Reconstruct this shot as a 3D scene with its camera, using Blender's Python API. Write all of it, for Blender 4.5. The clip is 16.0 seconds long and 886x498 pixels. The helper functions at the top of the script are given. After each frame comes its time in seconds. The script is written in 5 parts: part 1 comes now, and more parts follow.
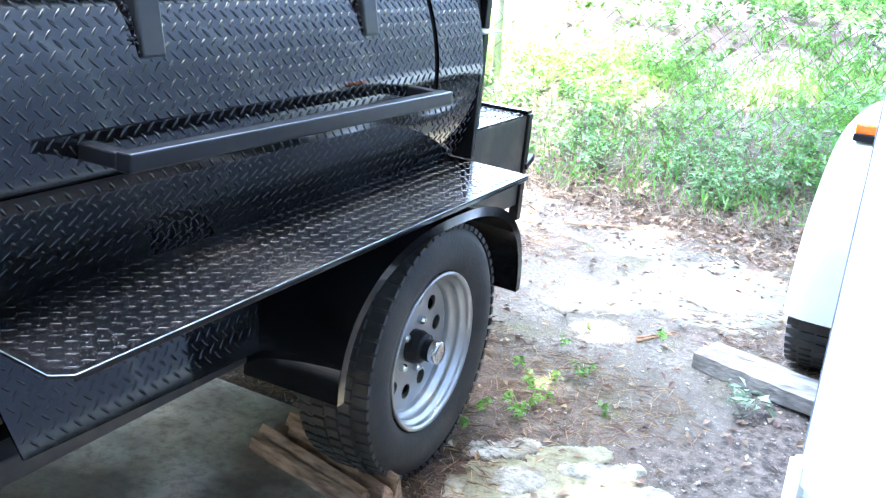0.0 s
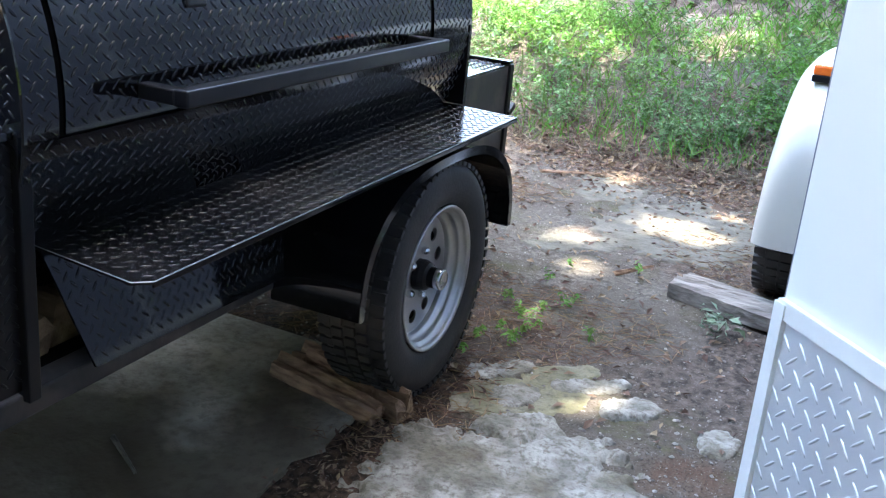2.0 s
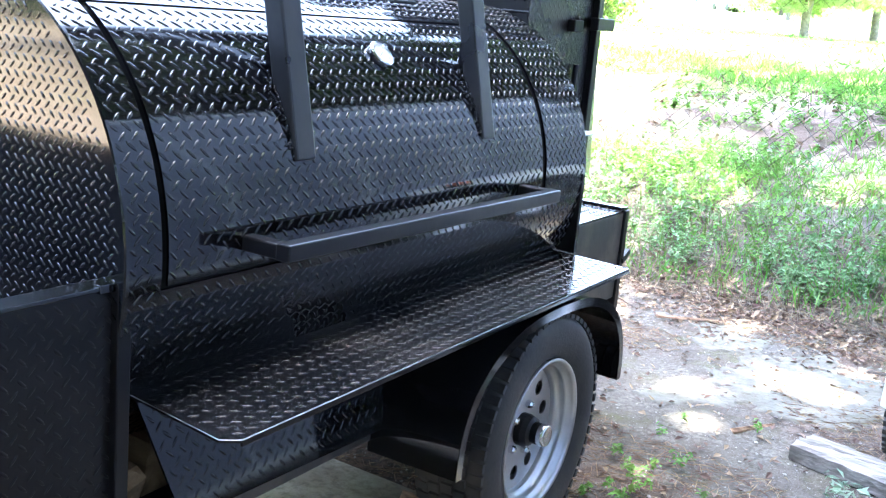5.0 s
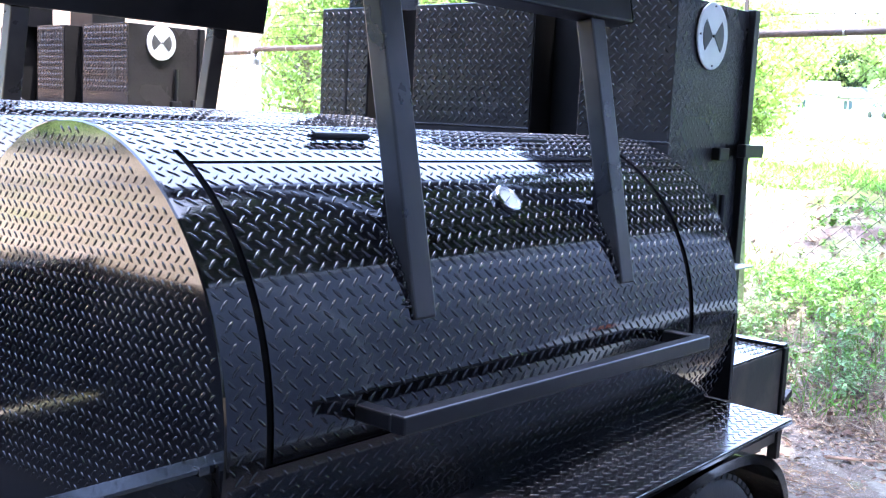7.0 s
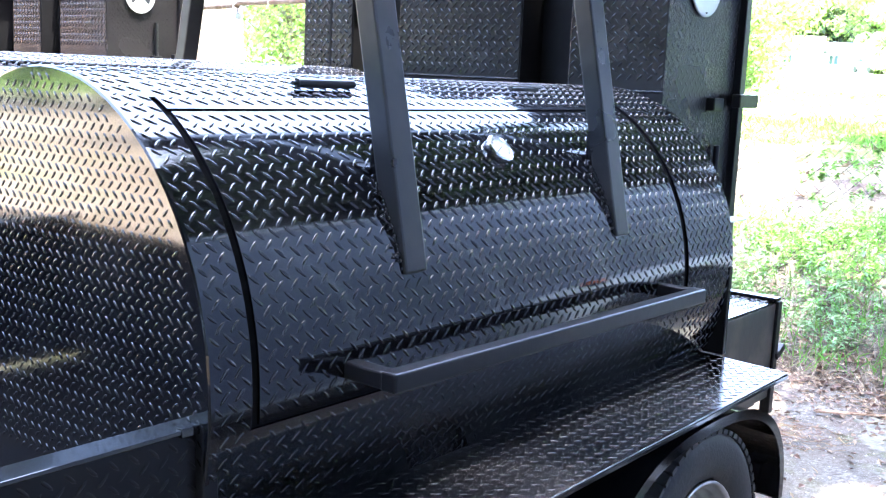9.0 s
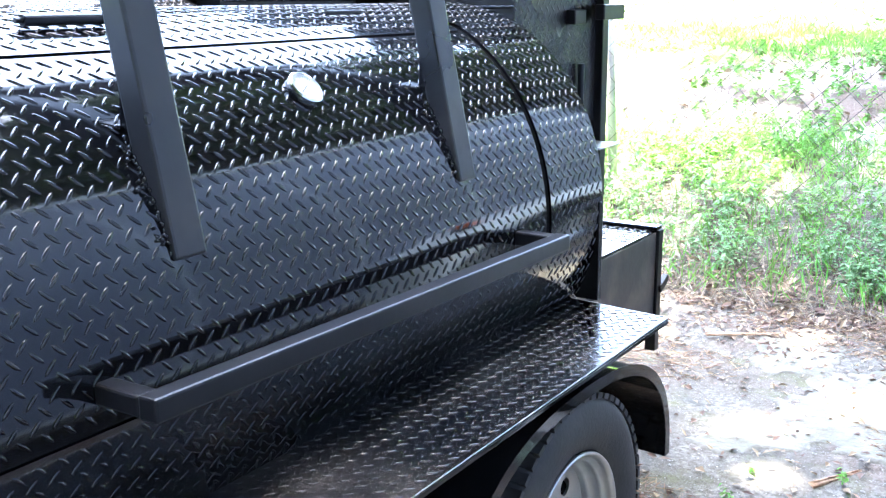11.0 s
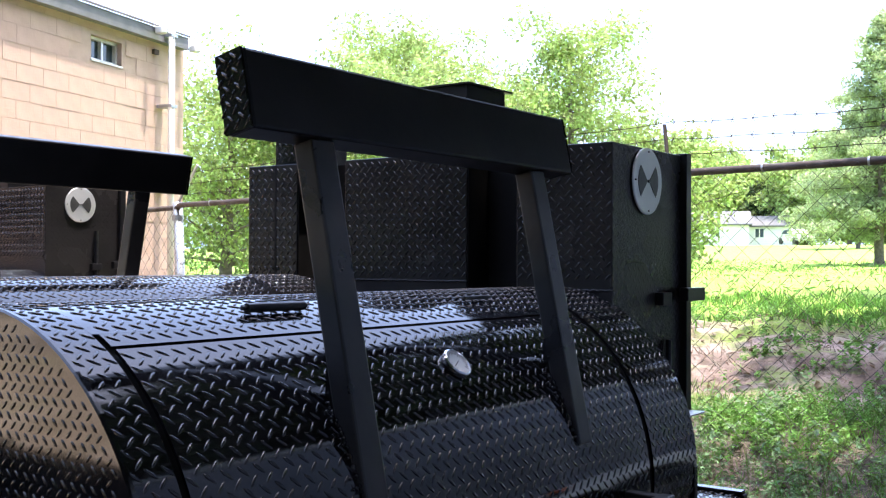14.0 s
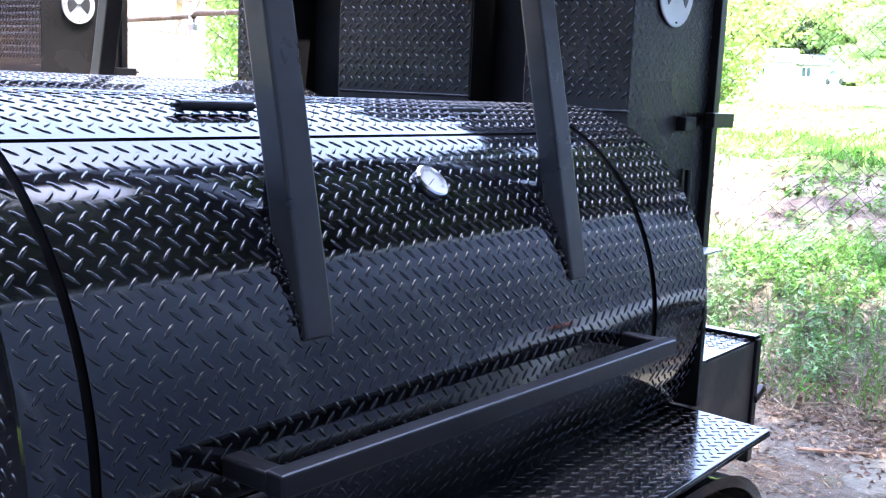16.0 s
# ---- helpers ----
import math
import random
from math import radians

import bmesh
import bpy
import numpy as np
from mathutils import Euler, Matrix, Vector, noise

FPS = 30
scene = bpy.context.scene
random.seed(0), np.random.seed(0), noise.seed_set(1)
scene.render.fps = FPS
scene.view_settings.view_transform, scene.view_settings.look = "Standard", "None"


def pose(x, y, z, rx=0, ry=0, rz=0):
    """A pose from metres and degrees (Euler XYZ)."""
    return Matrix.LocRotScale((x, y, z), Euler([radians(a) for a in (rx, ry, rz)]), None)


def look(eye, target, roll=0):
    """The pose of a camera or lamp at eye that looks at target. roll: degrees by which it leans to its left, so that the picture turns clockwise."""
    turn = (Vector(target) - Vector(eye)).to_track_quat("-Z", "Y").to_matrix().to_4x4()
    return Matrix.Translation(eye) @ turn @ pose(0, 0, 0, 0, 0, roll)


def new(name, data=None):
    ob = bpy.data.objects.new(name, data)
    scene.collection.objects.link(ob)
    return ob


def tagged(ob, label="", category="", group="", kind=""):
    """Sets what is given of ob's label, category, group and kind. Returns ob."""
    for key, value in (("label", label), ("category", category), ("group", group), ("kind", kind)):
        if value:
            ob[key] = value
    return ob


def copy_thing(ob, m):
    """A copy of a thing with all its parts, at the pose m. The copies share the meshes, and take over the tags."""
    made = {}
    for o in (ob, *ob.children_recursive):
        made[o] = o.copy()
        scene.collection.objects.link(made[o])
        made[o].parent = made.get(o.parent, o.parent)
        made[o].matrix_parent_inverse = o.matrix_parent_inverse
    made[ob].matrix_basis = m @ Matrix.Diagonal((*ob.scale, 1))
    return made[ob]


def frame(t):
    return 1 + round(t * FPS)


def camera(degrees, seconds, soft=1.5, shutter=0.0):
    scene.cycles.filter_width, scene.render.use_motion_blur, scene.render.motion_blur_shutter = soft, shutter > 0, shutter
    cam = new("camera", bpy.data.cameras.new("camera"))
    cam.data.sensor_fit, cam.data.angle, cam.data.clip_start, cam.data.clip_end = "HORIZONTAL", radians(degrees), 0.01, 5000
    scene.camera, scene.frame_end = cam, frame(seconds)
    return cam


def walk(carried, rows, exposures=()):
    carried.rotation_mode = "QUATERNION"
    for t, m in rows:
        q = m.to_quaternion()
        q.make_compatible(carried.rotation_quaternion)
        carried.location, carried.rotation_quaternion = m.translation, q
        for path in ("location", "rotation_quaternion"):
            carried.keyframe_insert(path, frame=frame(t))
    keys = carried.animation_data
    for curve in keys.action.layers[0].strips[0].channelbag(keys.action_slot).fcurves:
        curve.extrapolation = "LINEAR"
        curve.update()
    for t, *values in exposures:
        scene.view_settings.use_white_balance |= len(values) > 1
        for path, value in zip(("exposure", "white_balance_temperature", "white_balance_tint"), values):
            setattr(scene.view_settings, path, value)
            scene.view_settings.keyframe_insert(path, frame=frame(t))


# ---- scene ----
cam = camera(45.91, 16.0, soft=1.25)
# seconds, x, y, z, turn, pitch, lean
PATH = [
    (0, -0.773, -1.624, 1.412, -63.98, -17.78, 5.97),
    (0.5, -0.815, -1.658, 1.412, -67.35, -18.30, 5.25),
    (1, -0.915, -1.634, 1.405, -70.15, -18.35, 5.02),
    (1.5, -1.037, -1.643, 1.401, -70.32, -19.05, 5.79),
    (2, -1.058, -1.647, 1.398, -66.38, -19.43, 5.27),
    (2.5, -1.042, -1.670, 1.399, -62.81, -18.91, 4.44),
    (3, -1.036, -1.683, 1.398, -62.21, -18.03, 3.90),
    (3.2, -1.036, -1.685, 1.398, -62.26, -17.75, 3.94),
    (5.3, -0.942, -1.627, 1.463, -57.85, -11.41, 5.15),
    (5.5, -0.910, -1.621, 1.476, -56.80, -10.14, 4.83),
    (6, -0.844, -1.594, 1.483, -53.16, -7.47, 3.74),
    (6.5, -0.804, -1.579, 1.490, -51.22, -6.87, 2.53),
    (7, -0.801, -1.562, 1.489, -50.33, -7.15, 2.70),
    (7.5, -0.798, -1.571, 1.486, -50.47, -8.15, 2.48),
    (8, -0.797, -1.576, 1.480, -51.07, -8.65, 2.22),
    (8.2, -0.793, -1.574, 1.481, -51.08, -8.83, 2.58),
    (10.3, -0.564, -1.378, 1.441, -54.16, -12.27, 0.37),
    (10.5, -0.513, -1.374, 1.442, -55.73, -12.78, 0.31),
    (11, -0.349, -1.403, 1.471, -56.77, -13.54, -0.41),
    (11.5, -0.302, -1.389, 1.524, -52.33, -8.55, 0.36),
    (12, -0.401, -1.394, 1.562, -49.90, -2.59, -0.01),
    (12.5, -0.576, -1.388, 1.544, -51.40, 1.94, 1.08),
    (13, -0.695, -1.431, 1.531, -52.84, 1.72, 0.78),
    (13.5, -0.737, -1.441, 1.532, -53.51, 1.24, 0.97),
    (14, -0.719, -1.448, 1.528, -54.13, 0.70, 0.22),
    (14.5, -0.695, -1.447, 1.515, -54.60, -0.49, 0.39),
    (15, -0.667, -1.436, 1.488, -54.72, -4.47, 1.03),
    (15.5, -0.592, -1.411, 1.457, -53.90, -7.75, 0.84),
    (16, -0.418, -1.364, 1.485, -52.48, -8.73, 2.46),
]


def path_pose(x, y, z, turn, pitch, lean):
    """The camera at x, y, z: turn to the left from +y, pitch up, lean to its left."""
    return pose(x, y, z, 90 + pitch, 0, turn) @ pose(0, 0, 0, 0, 0, lean)


EXPOSURE = [(0, 3.95, 6100, 5), (0.5, 3.25, 6150, 4), (1, 2.55, 6350, 9), (1.5, 2.3, 6600, 11), (2, 2.45, 6450, 9), (2.5, 2.9, 6450, 9), (3, 3.1, 6450, 8), (5.4, 3.45, 6000, 10),
            (6, 3.3, 5850, 14), (7, 2.95, 5750, 19), (8, 3.05, 5750, 18), (10.4, 3.85, 6200, 8), (11, 3.75, 6150, 8), (11.5, 3.4, 5800, 10), (12, 2.75, 5600, 19), (12.5, 2.05, 6200, 17),
            (13, 1.45, 6400, 18), (14.5, 1.12, 6400, 18), (15, 1.4, 6250, 22), (15.5, 2.2, 5950, 22), (16, 2.7, 5850, 19)]
walk(cam, [(row[0], path_pose(*row[1:])) for row in PATH], EXPOSURE)


# ---- world and sun ----
SUN = Vector((0.10, -0.18, 0.97)).normalized()
world = bpy.data.worlds.new("sky")
scene.world = world
world.use_nodes = True
sky = world.node_tree.nodes.new("ShaderNodeTexSky")
sky.sky_type, sky.sun_disc = "NISHITA", False
sky.sun_elevation, sky.sun_rotation = math.asin(SUN.z), math.atan2(SUN.x, SUN.y)
sky.dust_density, sky.air_density = 5.0, 1.0
backg = world.node_tree.nodes["Background"]
backg.inputs[1].default_value = 0.22
haze = world.node_tree.nodes.new("ShaderNodeMix")       # thin bright cloud over the whole sky
haze.data_type, haze.blend_type = "RGBA", "ADD"
haze.inputs[0].default_value, haze.inputs[7].default_value = 1.0, (1.95, 2.90, 4.85, 1)
world.node_tree.links.new(sky.outputs[0], haze.inputs[6])
world.node_tree.links.new(haze.outputs[2], backg.inputs[0])
sun_lamp = bpy.data.lights.new("sun", "SUN")
sun_lamp.energy, sun_lamp.angle, sun_lamp.color = 5.0, radians(0.6), (1.0, 0.95, 0.86)
new("sun", sun_lamp).matrix_world = look(SUN * 50, (0, 0, 0))


# ---- materials ----
def ramp_mat(name, low, high, scale=8.0, rough=(0.5, 0.7), metal=0.0, bump=0.0, bump_scale=60.0, stain=None, stain_scale=1.3,
             stain_amount=0.5, coat=0.0, island=0.0, translucent=0.0, grit=None, stretch=None, specular=0.5):
    """Two mixed colours at one scale, a stain at a larger one, bump and a roughness that follow the same grain."""
    m = bpy.data.materials.new(name)
    m.use_nodes = True
    nt, ln = m.node_tree.nodes, m.node_tree.links.new
    b = nt["Principled BSDF"]
    co = nt.new("ShaderNodeTexCoord")
    place = co.outputs["Object"]
    if stretch:
        mp = nt.new("ShaderNodeMapping")
        mp.inputs["Scale"].default_value = stretch
        ln(place, mp.inputs["Vector"])
        place = mp.outputs[0]
    n1 = nt.new("ShaderNodeTexNoise")
    n1.inputs["Scale"].default_value, n1.inputs["Detail"].default_value = scale, 6
    ln(place, n1.inputs["Vector"])
    mix = nt.new("ShaderNodeMix")
    mix.data_type = "RGBA"
    mix.inputs[6].default_value, mix.inputs[7].default_value = (*low, 1), (*high, 1)
    r1 = nt.new("ShaderNodeMapRange")
    r1.inputs[1].default_value, r1.inputs[2].default_value = 0.3, 0.7
    ln(n1.outputs["Fac"], r1.inputs[0])
    ln(r1.outputs[0], mix.inputs[0])
    out = mix.outputs[2]
    if stain:
        n2 = nt.new("ShaderNodeTexNoise")
        n2.inputs["Scale"].default_value, n2.inputs["Detail"].default_value = stain_scale, 4
        ln(co.outputs["Object"], n2.inputs["Vector"])
        r2 = nt.new("ShaderNodeMapRange")
        r2.inputs[1].default_value, r2.inputs[2].default_value, r2.inputs[4].default_value = 0.48, 0.66, stain_amount
        ln(n2.outputs["Fac"], r2.inputs[0])
        mix2 = nt.new("ShaderNodeMix")
        mix2.data_type = "RGBA"
        ln(r2.outputs[0], mix2.inputs[0])
        ln(out, mix2.inputs[6])
        mix2.inputs[7].default_value = (*stain, 1)
        out = mix2.outputs[2]
    if grit:
        n4 = nt.new("ShaderNodeTexNoise")
        n4.inputs["Scale"].default_value, n4.inputs["Detail"].default_value, n4.inputs["Roughness"].default_value = grit[1], 8, 0.7
        ln(co.outputs["Object"], n4.inputs["Vector"])
        r6 = nt.new("ShaderNodeMapRange")
        r6.inputs[1].default_value, r6.inputs[2].default_value, r6.inputs[4].default_value = 0.47, 0.62, grit[2]
        ln(n4.outputs["Fac"], r6.inputs[0])
        mix3 = nt.new("ShaderNodeMix")
        mix3.data_type = "RGBA"
        ln(r6.outputs[0], mix3.inputs[0])
        ln(out, mix3.inputs[6])
        mix3.inputs[7].default_value = (*grit[0], 1)
        out = mix3.outputs[2]
    if island:
        geo = nt.new("ShaderNodeNewGeometry")
        hsv = nt.new("ShaderNodeHueSaturation")
        r3 = nt.new("ShaderNodeMapRange")
        r3.inputs[3].default_value, r3.inputs[4].default_value = 1 - island, 1 + island
        ln(geo.outputs["Random Per Island"], r3.inputs[0])
        ln(r3.outputs[0], hsv.inputs["Value"])
        r4 = nt.new("ShaderNodeMapRange")
        r4.inputs[3].default_value, r4.inputs[4].default_value = 0.5 - 0.05 * island, 0.5 + 0.05 * island
        ln(geo.outputs["Random Per Island"], r4.inputs[0])
        ln(r4.outputs[0], hsv.inputs["Hue"])
        ln(out, hsv.inputs["Color"])
        out = hsv.outputs[0]
    ln(out, b.inputs["Base Color"])
    r5 = nt.new("ShaderNodeMapRange")
    r5.inputs[3].default_value, r5.inputs[4].default_value = rough
    ln(n1.outputs["Fac"], r5.inputs[0])
    ln(r5.outputs[0], b.inputs["Roughness"])
    b.inputs["Metallic"].default_value = metal
    b.inputs["Specular IOR Level"].default_value = specular
    b.inputs["Coat Weight"].default_value = coat
    b.inputs["Coat Roughness"].default_value = 0.06
    if bump:
        n3 = nt.new("ShaderNodeTexNoise")
        n3.inputs["Scale"].default_value, n3.inputs["Detail"].default_value = bump_scale, 5
        ln(place, n3.inputs["Vector"])
        bp = nt.new("ShaderNodeBump")
        bp.inputs["Strength"].default_value, bp.inputs["Distance"].default_value = bump, 0.01
        ln(n3.outputs["Fac"], bp.inputs["Height"])
        ln(bp.outputs[0], b.inputs["Normal"])
    if translucent:
        tr = nt.new("ShaderNodeBsdfTranslucent")
        ln(out, tr.inputs["Color"])
        ms = nt.new("ShaderNodeMixShader")
        ms.inputs[0].default_value = translucent
        ln(b.outputs[0], ms.inputs[1])
        ln(tr.outputs[0], ms.inputs[2])
        ln(ms.outputs[0], nt["Material Output"].inputs[0])
    return m


BLACK = ramp_mat("gloss_black_paint", (0.004, 0.004, 0.005), (0.008, 0.008, 0.009), 5, (0.05, 0.11), bump=0.012, bump_scale=14, coat=0.1,
                 stain=(0.014, 0.014, 0.015), stain_scale=2.5, stain_amount=0.25)
SHELF_BLACK = ramp_mat("dusty_gloss_black", (0.006, 0.006, 0.007), (0.016, 0.014, 0.013), 4, (0.09, 0.22), bump=0.012, bump_scale=14,
                       stain=(0.060, 0.048, 0.040), stain_scale=2.2, stain_amount=0.75)
BLACK_PLATE = ramp_mat("dull_black_plate", (0.011, 0.010, 0.010), (0.021, 0.0185, 0.018), 5, (0.20, 0.32), bump=0.02, bump_scale=14,
                       stain=(0.024, 0.022, 0.021), stain_scale=2.5, stain_amount=0.4, specular=0.28)
BLACK_SATIN = ramp_mat("satin_black_paint", (0.006, 0.006, 0.007), (0.013, 0.012, 0.013), 9, (0.26, 0.40), bump=0.05, bump_scale=30,
                       stain=(0.018, 0.016, 0.014), stain_scale=6, stain_amount=0.3, specular=0.25)
# grey-brown blotches put soft reflections into the arms' black
BLACK_TUBE = ramp_mat("worn_black_tube", (0.009, 0.009, 0.010), (0.026, 0.024, 0.024), 7, (0.18, 0.42), bump=0.05, bump_scale=30,
                      stain=(0.060, 0.052, 0.049), stain_scale=5, stain_amount=0.7, specular=0.45)
BLACK_DUSTY = ramp_mat("dusty_black_paint", (0.015, 0.014, 0.014), (0.045, 0.04, 0.035), 14, (0.35, 0.6), bump=0.08, bump_scale=40,
                       stain=(0.13, 0.095, 0.075), stain_scale=6, stain_amount=0.7)
# black of sooty steel, also used as shade in slots and below the tank
SOOT_SHADE = ramp_mat("soot_black_steel", (0.004, 0.004, 0.004), (0.01, 0.009, 0.009), 12, (0.6, 0.8), specular=0.1)
RUBBER = ramp_mat("tyre_rubber", (0.018, 0.018, 0.018), (0.036, 0.034, 0.032), 20, (0.55, 0.75), bump=0.15, bump_scale=120,
                  stain=(0.10, 0.085, 0.065), stain_scale=6, stain_amount=0.3)
RIM = ramp_mat("silver_wheel_paint", (0.42, 0.42, 0.42), (0.55, 0.55, 0.54), 18, (0.25, 0.38), metal=0.8, stain=(0.30, 0.27, 0.23),
               stain_scale=9, stain_amount=0.35)
CHROME = ramp_mat("bright_metal", (0.65, 0.65, 0.66), (0.8, 0.8, 0.8), 20, (0.12, 0.25), metal=1.0)
GALV = ramp_mat("galvanised_steel", (0.38, 0.40, 0.41), (0.55, 0.57, 0.58), 25, (0.35, 0.5), metal=0.85, stain=(0.28, 0.27, 0.25), stain_scale=4)
RUSTY = ramp_mat("rusty_pipe", (0.045, 0.031, 0.023), (0.095, 0.068, 0.052), 18, (0.6, 0.85), metal=0.0, bump=0.1, stain=(0.15, 0.14, 0.125), stain_scale=3)
WIRE = ramp_mat("weathered_fence_wire", (0.075, 0.072, 0.060), (0.15, 0.145, 0.125), 25, (0.5, 0.7), metal=0.3)
DIAL = ramp_mat("dial_white", (0.72, 0.73, 0.70), (0.8, 0.8, 0.77), 12, (0.25, 0.35))
DARKMARK = ramp_mat("dark_print", (0.03, 0.03, 0.03), (0.05, 0.05, 0.05), 30, (0.4, 0.5))
ALU = ramp_mat("aluminium_tread_plate", (0.64, 0.65, 0.65), (0.74, 0.74, 0.73), 9, (0.34, 0.48), metal=0.55, stain=(0.50, 0.50, 0.47), stain_scale=3)
WHITE = ramp_mat("white_trailer_skin", (0.605, 0.590, 0.510), (0.665, 0.650, 0.565), 2.2, (0.22, 0.35), stain=(0.66, 0.66, 0.63), stain_scale=1.5,
                 stain_amount=0.4, bump=0.01, bump_scale=5, coat=0.2)
# guessed grey for the trailer's unseen side, dark to dim its reflection
SIDE_DIM = ramp_mat("slate_grey_trailer_side", (0.15, 0.158, 0.186), (0.195, 0.205, 0.235), 2.2, (0.25, 0.4), stain=(0.17, 0.18, 0.195), stain_scale=1.5, stain_amount=0.4)
WHITE_TRIM = ramp_mat("white_trim", (0.66, 0.66, 0.61), (0.75, 0.745, 0.69), 12, (0.3, 0.45), metal=0.2)
ORANGE = ramp_mat("orange_lens", (0.85, 0.13, 0.01), (0.95, 0.2, 0.02), 60, (0.12, 0.2), coat=0.5)
WOOD_GREY = ramp_mat("weathered_wood", (0.10, 0.085, 0.07), (0.36, 0.32, 0.27), 38, (0.75, 0.95), bump=1.0, bump_scale=60, stain=(0.09, 0.065, 0.05), stain_scale=7, stretch=(1, 0.10, 1))
WOOD_BROWN = ramp_mat("split_log_wood", (0.13, 0.072, 0.040), (0.52, 0.34, 0.215), 55, (0.7, 0.9), bump=1.0, bump_scale=55, stain=(0.19, 0.085, 0.045), stain_scale=6, stretch=(1, 0.12, 1))
WOOD_TAN = ramp_mat("dry_firewood", (0.16, 0.10, 0.055), (0.36, 0.25, 0.15), 30, (0.7, 0.9), bump=0.8, bump_scale=55, stain=(0.10, 0.06, 0.04), stain_scale=5, stretch=(1, 0.12, 1))
CONCRETE = ramp_mat("old_concrete", (0.30, 0.25, 0.165), (0.72, 0.665, 0.55), 3.2, (0.8, 0.95), bump=0.5, bump_scale=45, stain=(0.11, 0.082, 0.05),
                    stain_scale=2.4, stain_amount=0.75, grit=((0.07, 0.05, 0.032), 34, 0.4))


def soil_and_shade(m, start, full):
    """A thin film of soil brown and painted bin shade over the concrete, ahead of the wheel, with a ragged edge."""
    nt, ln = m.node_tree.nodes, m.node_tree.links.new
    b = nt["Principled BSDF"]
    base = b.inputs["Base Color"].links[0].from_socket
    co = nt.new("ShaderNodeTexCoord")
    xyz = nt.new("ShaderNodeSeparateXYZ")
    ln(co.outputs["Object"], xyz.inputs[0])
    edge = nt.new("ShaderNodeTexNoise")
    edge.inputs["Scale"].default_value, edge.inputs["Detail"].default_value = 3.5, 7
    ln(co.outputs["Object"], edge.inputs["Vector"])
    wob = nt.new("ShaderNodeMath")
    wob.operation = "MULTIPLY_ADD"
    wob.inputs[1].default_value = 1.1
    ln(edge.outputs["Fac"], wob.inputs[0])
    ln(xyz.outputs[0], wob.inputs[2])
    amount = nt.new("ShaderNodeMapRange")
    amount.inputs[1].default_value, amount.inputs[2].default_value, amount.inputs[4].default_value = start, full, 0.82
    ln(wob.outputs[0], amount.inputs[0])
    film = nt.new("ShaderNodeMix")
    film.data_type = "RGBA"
    # brown of the soil, darkened by the shade painted in under the bin
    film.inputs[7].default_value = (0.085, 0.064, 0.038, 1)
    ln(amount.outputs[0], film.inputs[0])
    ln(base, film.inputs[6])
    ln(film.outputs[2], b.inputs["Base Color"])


soil_and_shade(CONCRETE, 1.74, 1.44)
CONCRETE_PALE = ramp_mat("pale_broken_concrete", (0.14, 0.13, 0.10), (0.40, 0.385, 0.335), 12, (0.8, 0.95), bump=1.0, bump_scale=55, stain=(0.13, 0.11, 0.068),
                         stain_scale=5.0, stain_amount=0.85, grit=((0.10, 0.085, 0.06), 45, 0.8))
CONCRETE_MOSSY = ramp_mat("mossy_worn_concrete", (0.105, 0.094, 0.068), (0.185, 0.168, 0.130), 9, (0.8, 0.95), bump=0.7, bump_scale=50, stain=(0.09, 0.082, 0.05),
                          stain_scale=4.0, stain_amount=0.8, grit=((0.09, 0.07, 0.05), 40, 0.5))
CONCRETE_GREEN = ramp_mat("green_mossy_concrete", (0.115, 0.105, 0.052), (0.235, 0.215, 0.125), 10, (0.8, 0.95), bump=0.7, bump_scale=50, stain=(0.30, 0.28, 0.22),
                          stain_scale=6.0, stain_amount=0.6, grit=((0.07, 0.055, 0.035), 40, 0.6))
STONE = ramp_mat("pebble_stone", (0.18, 0.155, 0.13), (0.34, 0.31, 0.28), 30, (0.8, 0.95), island=0.45)
LITTER = ramp_mat("dead_leaf", (0.13, 0.080, 0.050), (0.27, 0.185, 0.125), 25, (0.7, 0.9), island=0.5, translucent=0.15)
NEEDLE = ramp_mat("pine_needle_litter", (0.16, 0.09, 0.05), (0.30, 0.19, 0.11), 25, (0.7, 0.9), island=0.5)
DRY = ramp_mat("dead_grass", (0.15, 0.115, 0.085), (0.31, 0.26, 0.19), 20, (0.7, 0.9), island=0.4, translucent=0.2)
# shaded copy of the weed leaf, with blue-green shade in its colour
WEED_SHADED = ramp_mat("blue_green_weed_leaf", (0.105, 0.20, 0.075), (0.21, 0.33, 0.135), 1.5, (0.45, 0.6), island=0.35, translucent=0.3)
LEAF = ramp_mat("broad_leaf", (0.245, 0.345, 0.09), (0.42, 0.52, 0.175), 3, (0.45, 0.62), island=0.4, translucent=0.46)
LEAF_DARK = ramp_mat("shade_leaf", (0.035, 0.065, 0.016), (0.065, 0.11, 0.028), 3, (0.5, 0.7), island=0.35, translucent=0.15)
SAGE = ramp_mat("pale_sage_leaf", (0.19, 0.26, 0.165), (0.31, 0.39, 0.26), 6, (0.5, 0.7), island=0.3, translucent=0.25)
WEED = ramp_mat("weed_leaf", (0.088, 0.205, 0.030), (0.18, 0.345, 0.060), 1.5, (0.5, 0.7), island=0.4, translucent=0.35)
PINE = ramp_mat("pine_foliage", (0.30, 0.385, 0.17), (0.46, 0.54, 0.27), 3, (0.5, 0.7), island=0.35, translucent=0.42)
BARK = ramp_mat("bark", (0.10, 0.08, 0.06), (0.22, 0.18, 0.14), 12, (0.8, 0.95), bump=0.6, bump_scale=20)
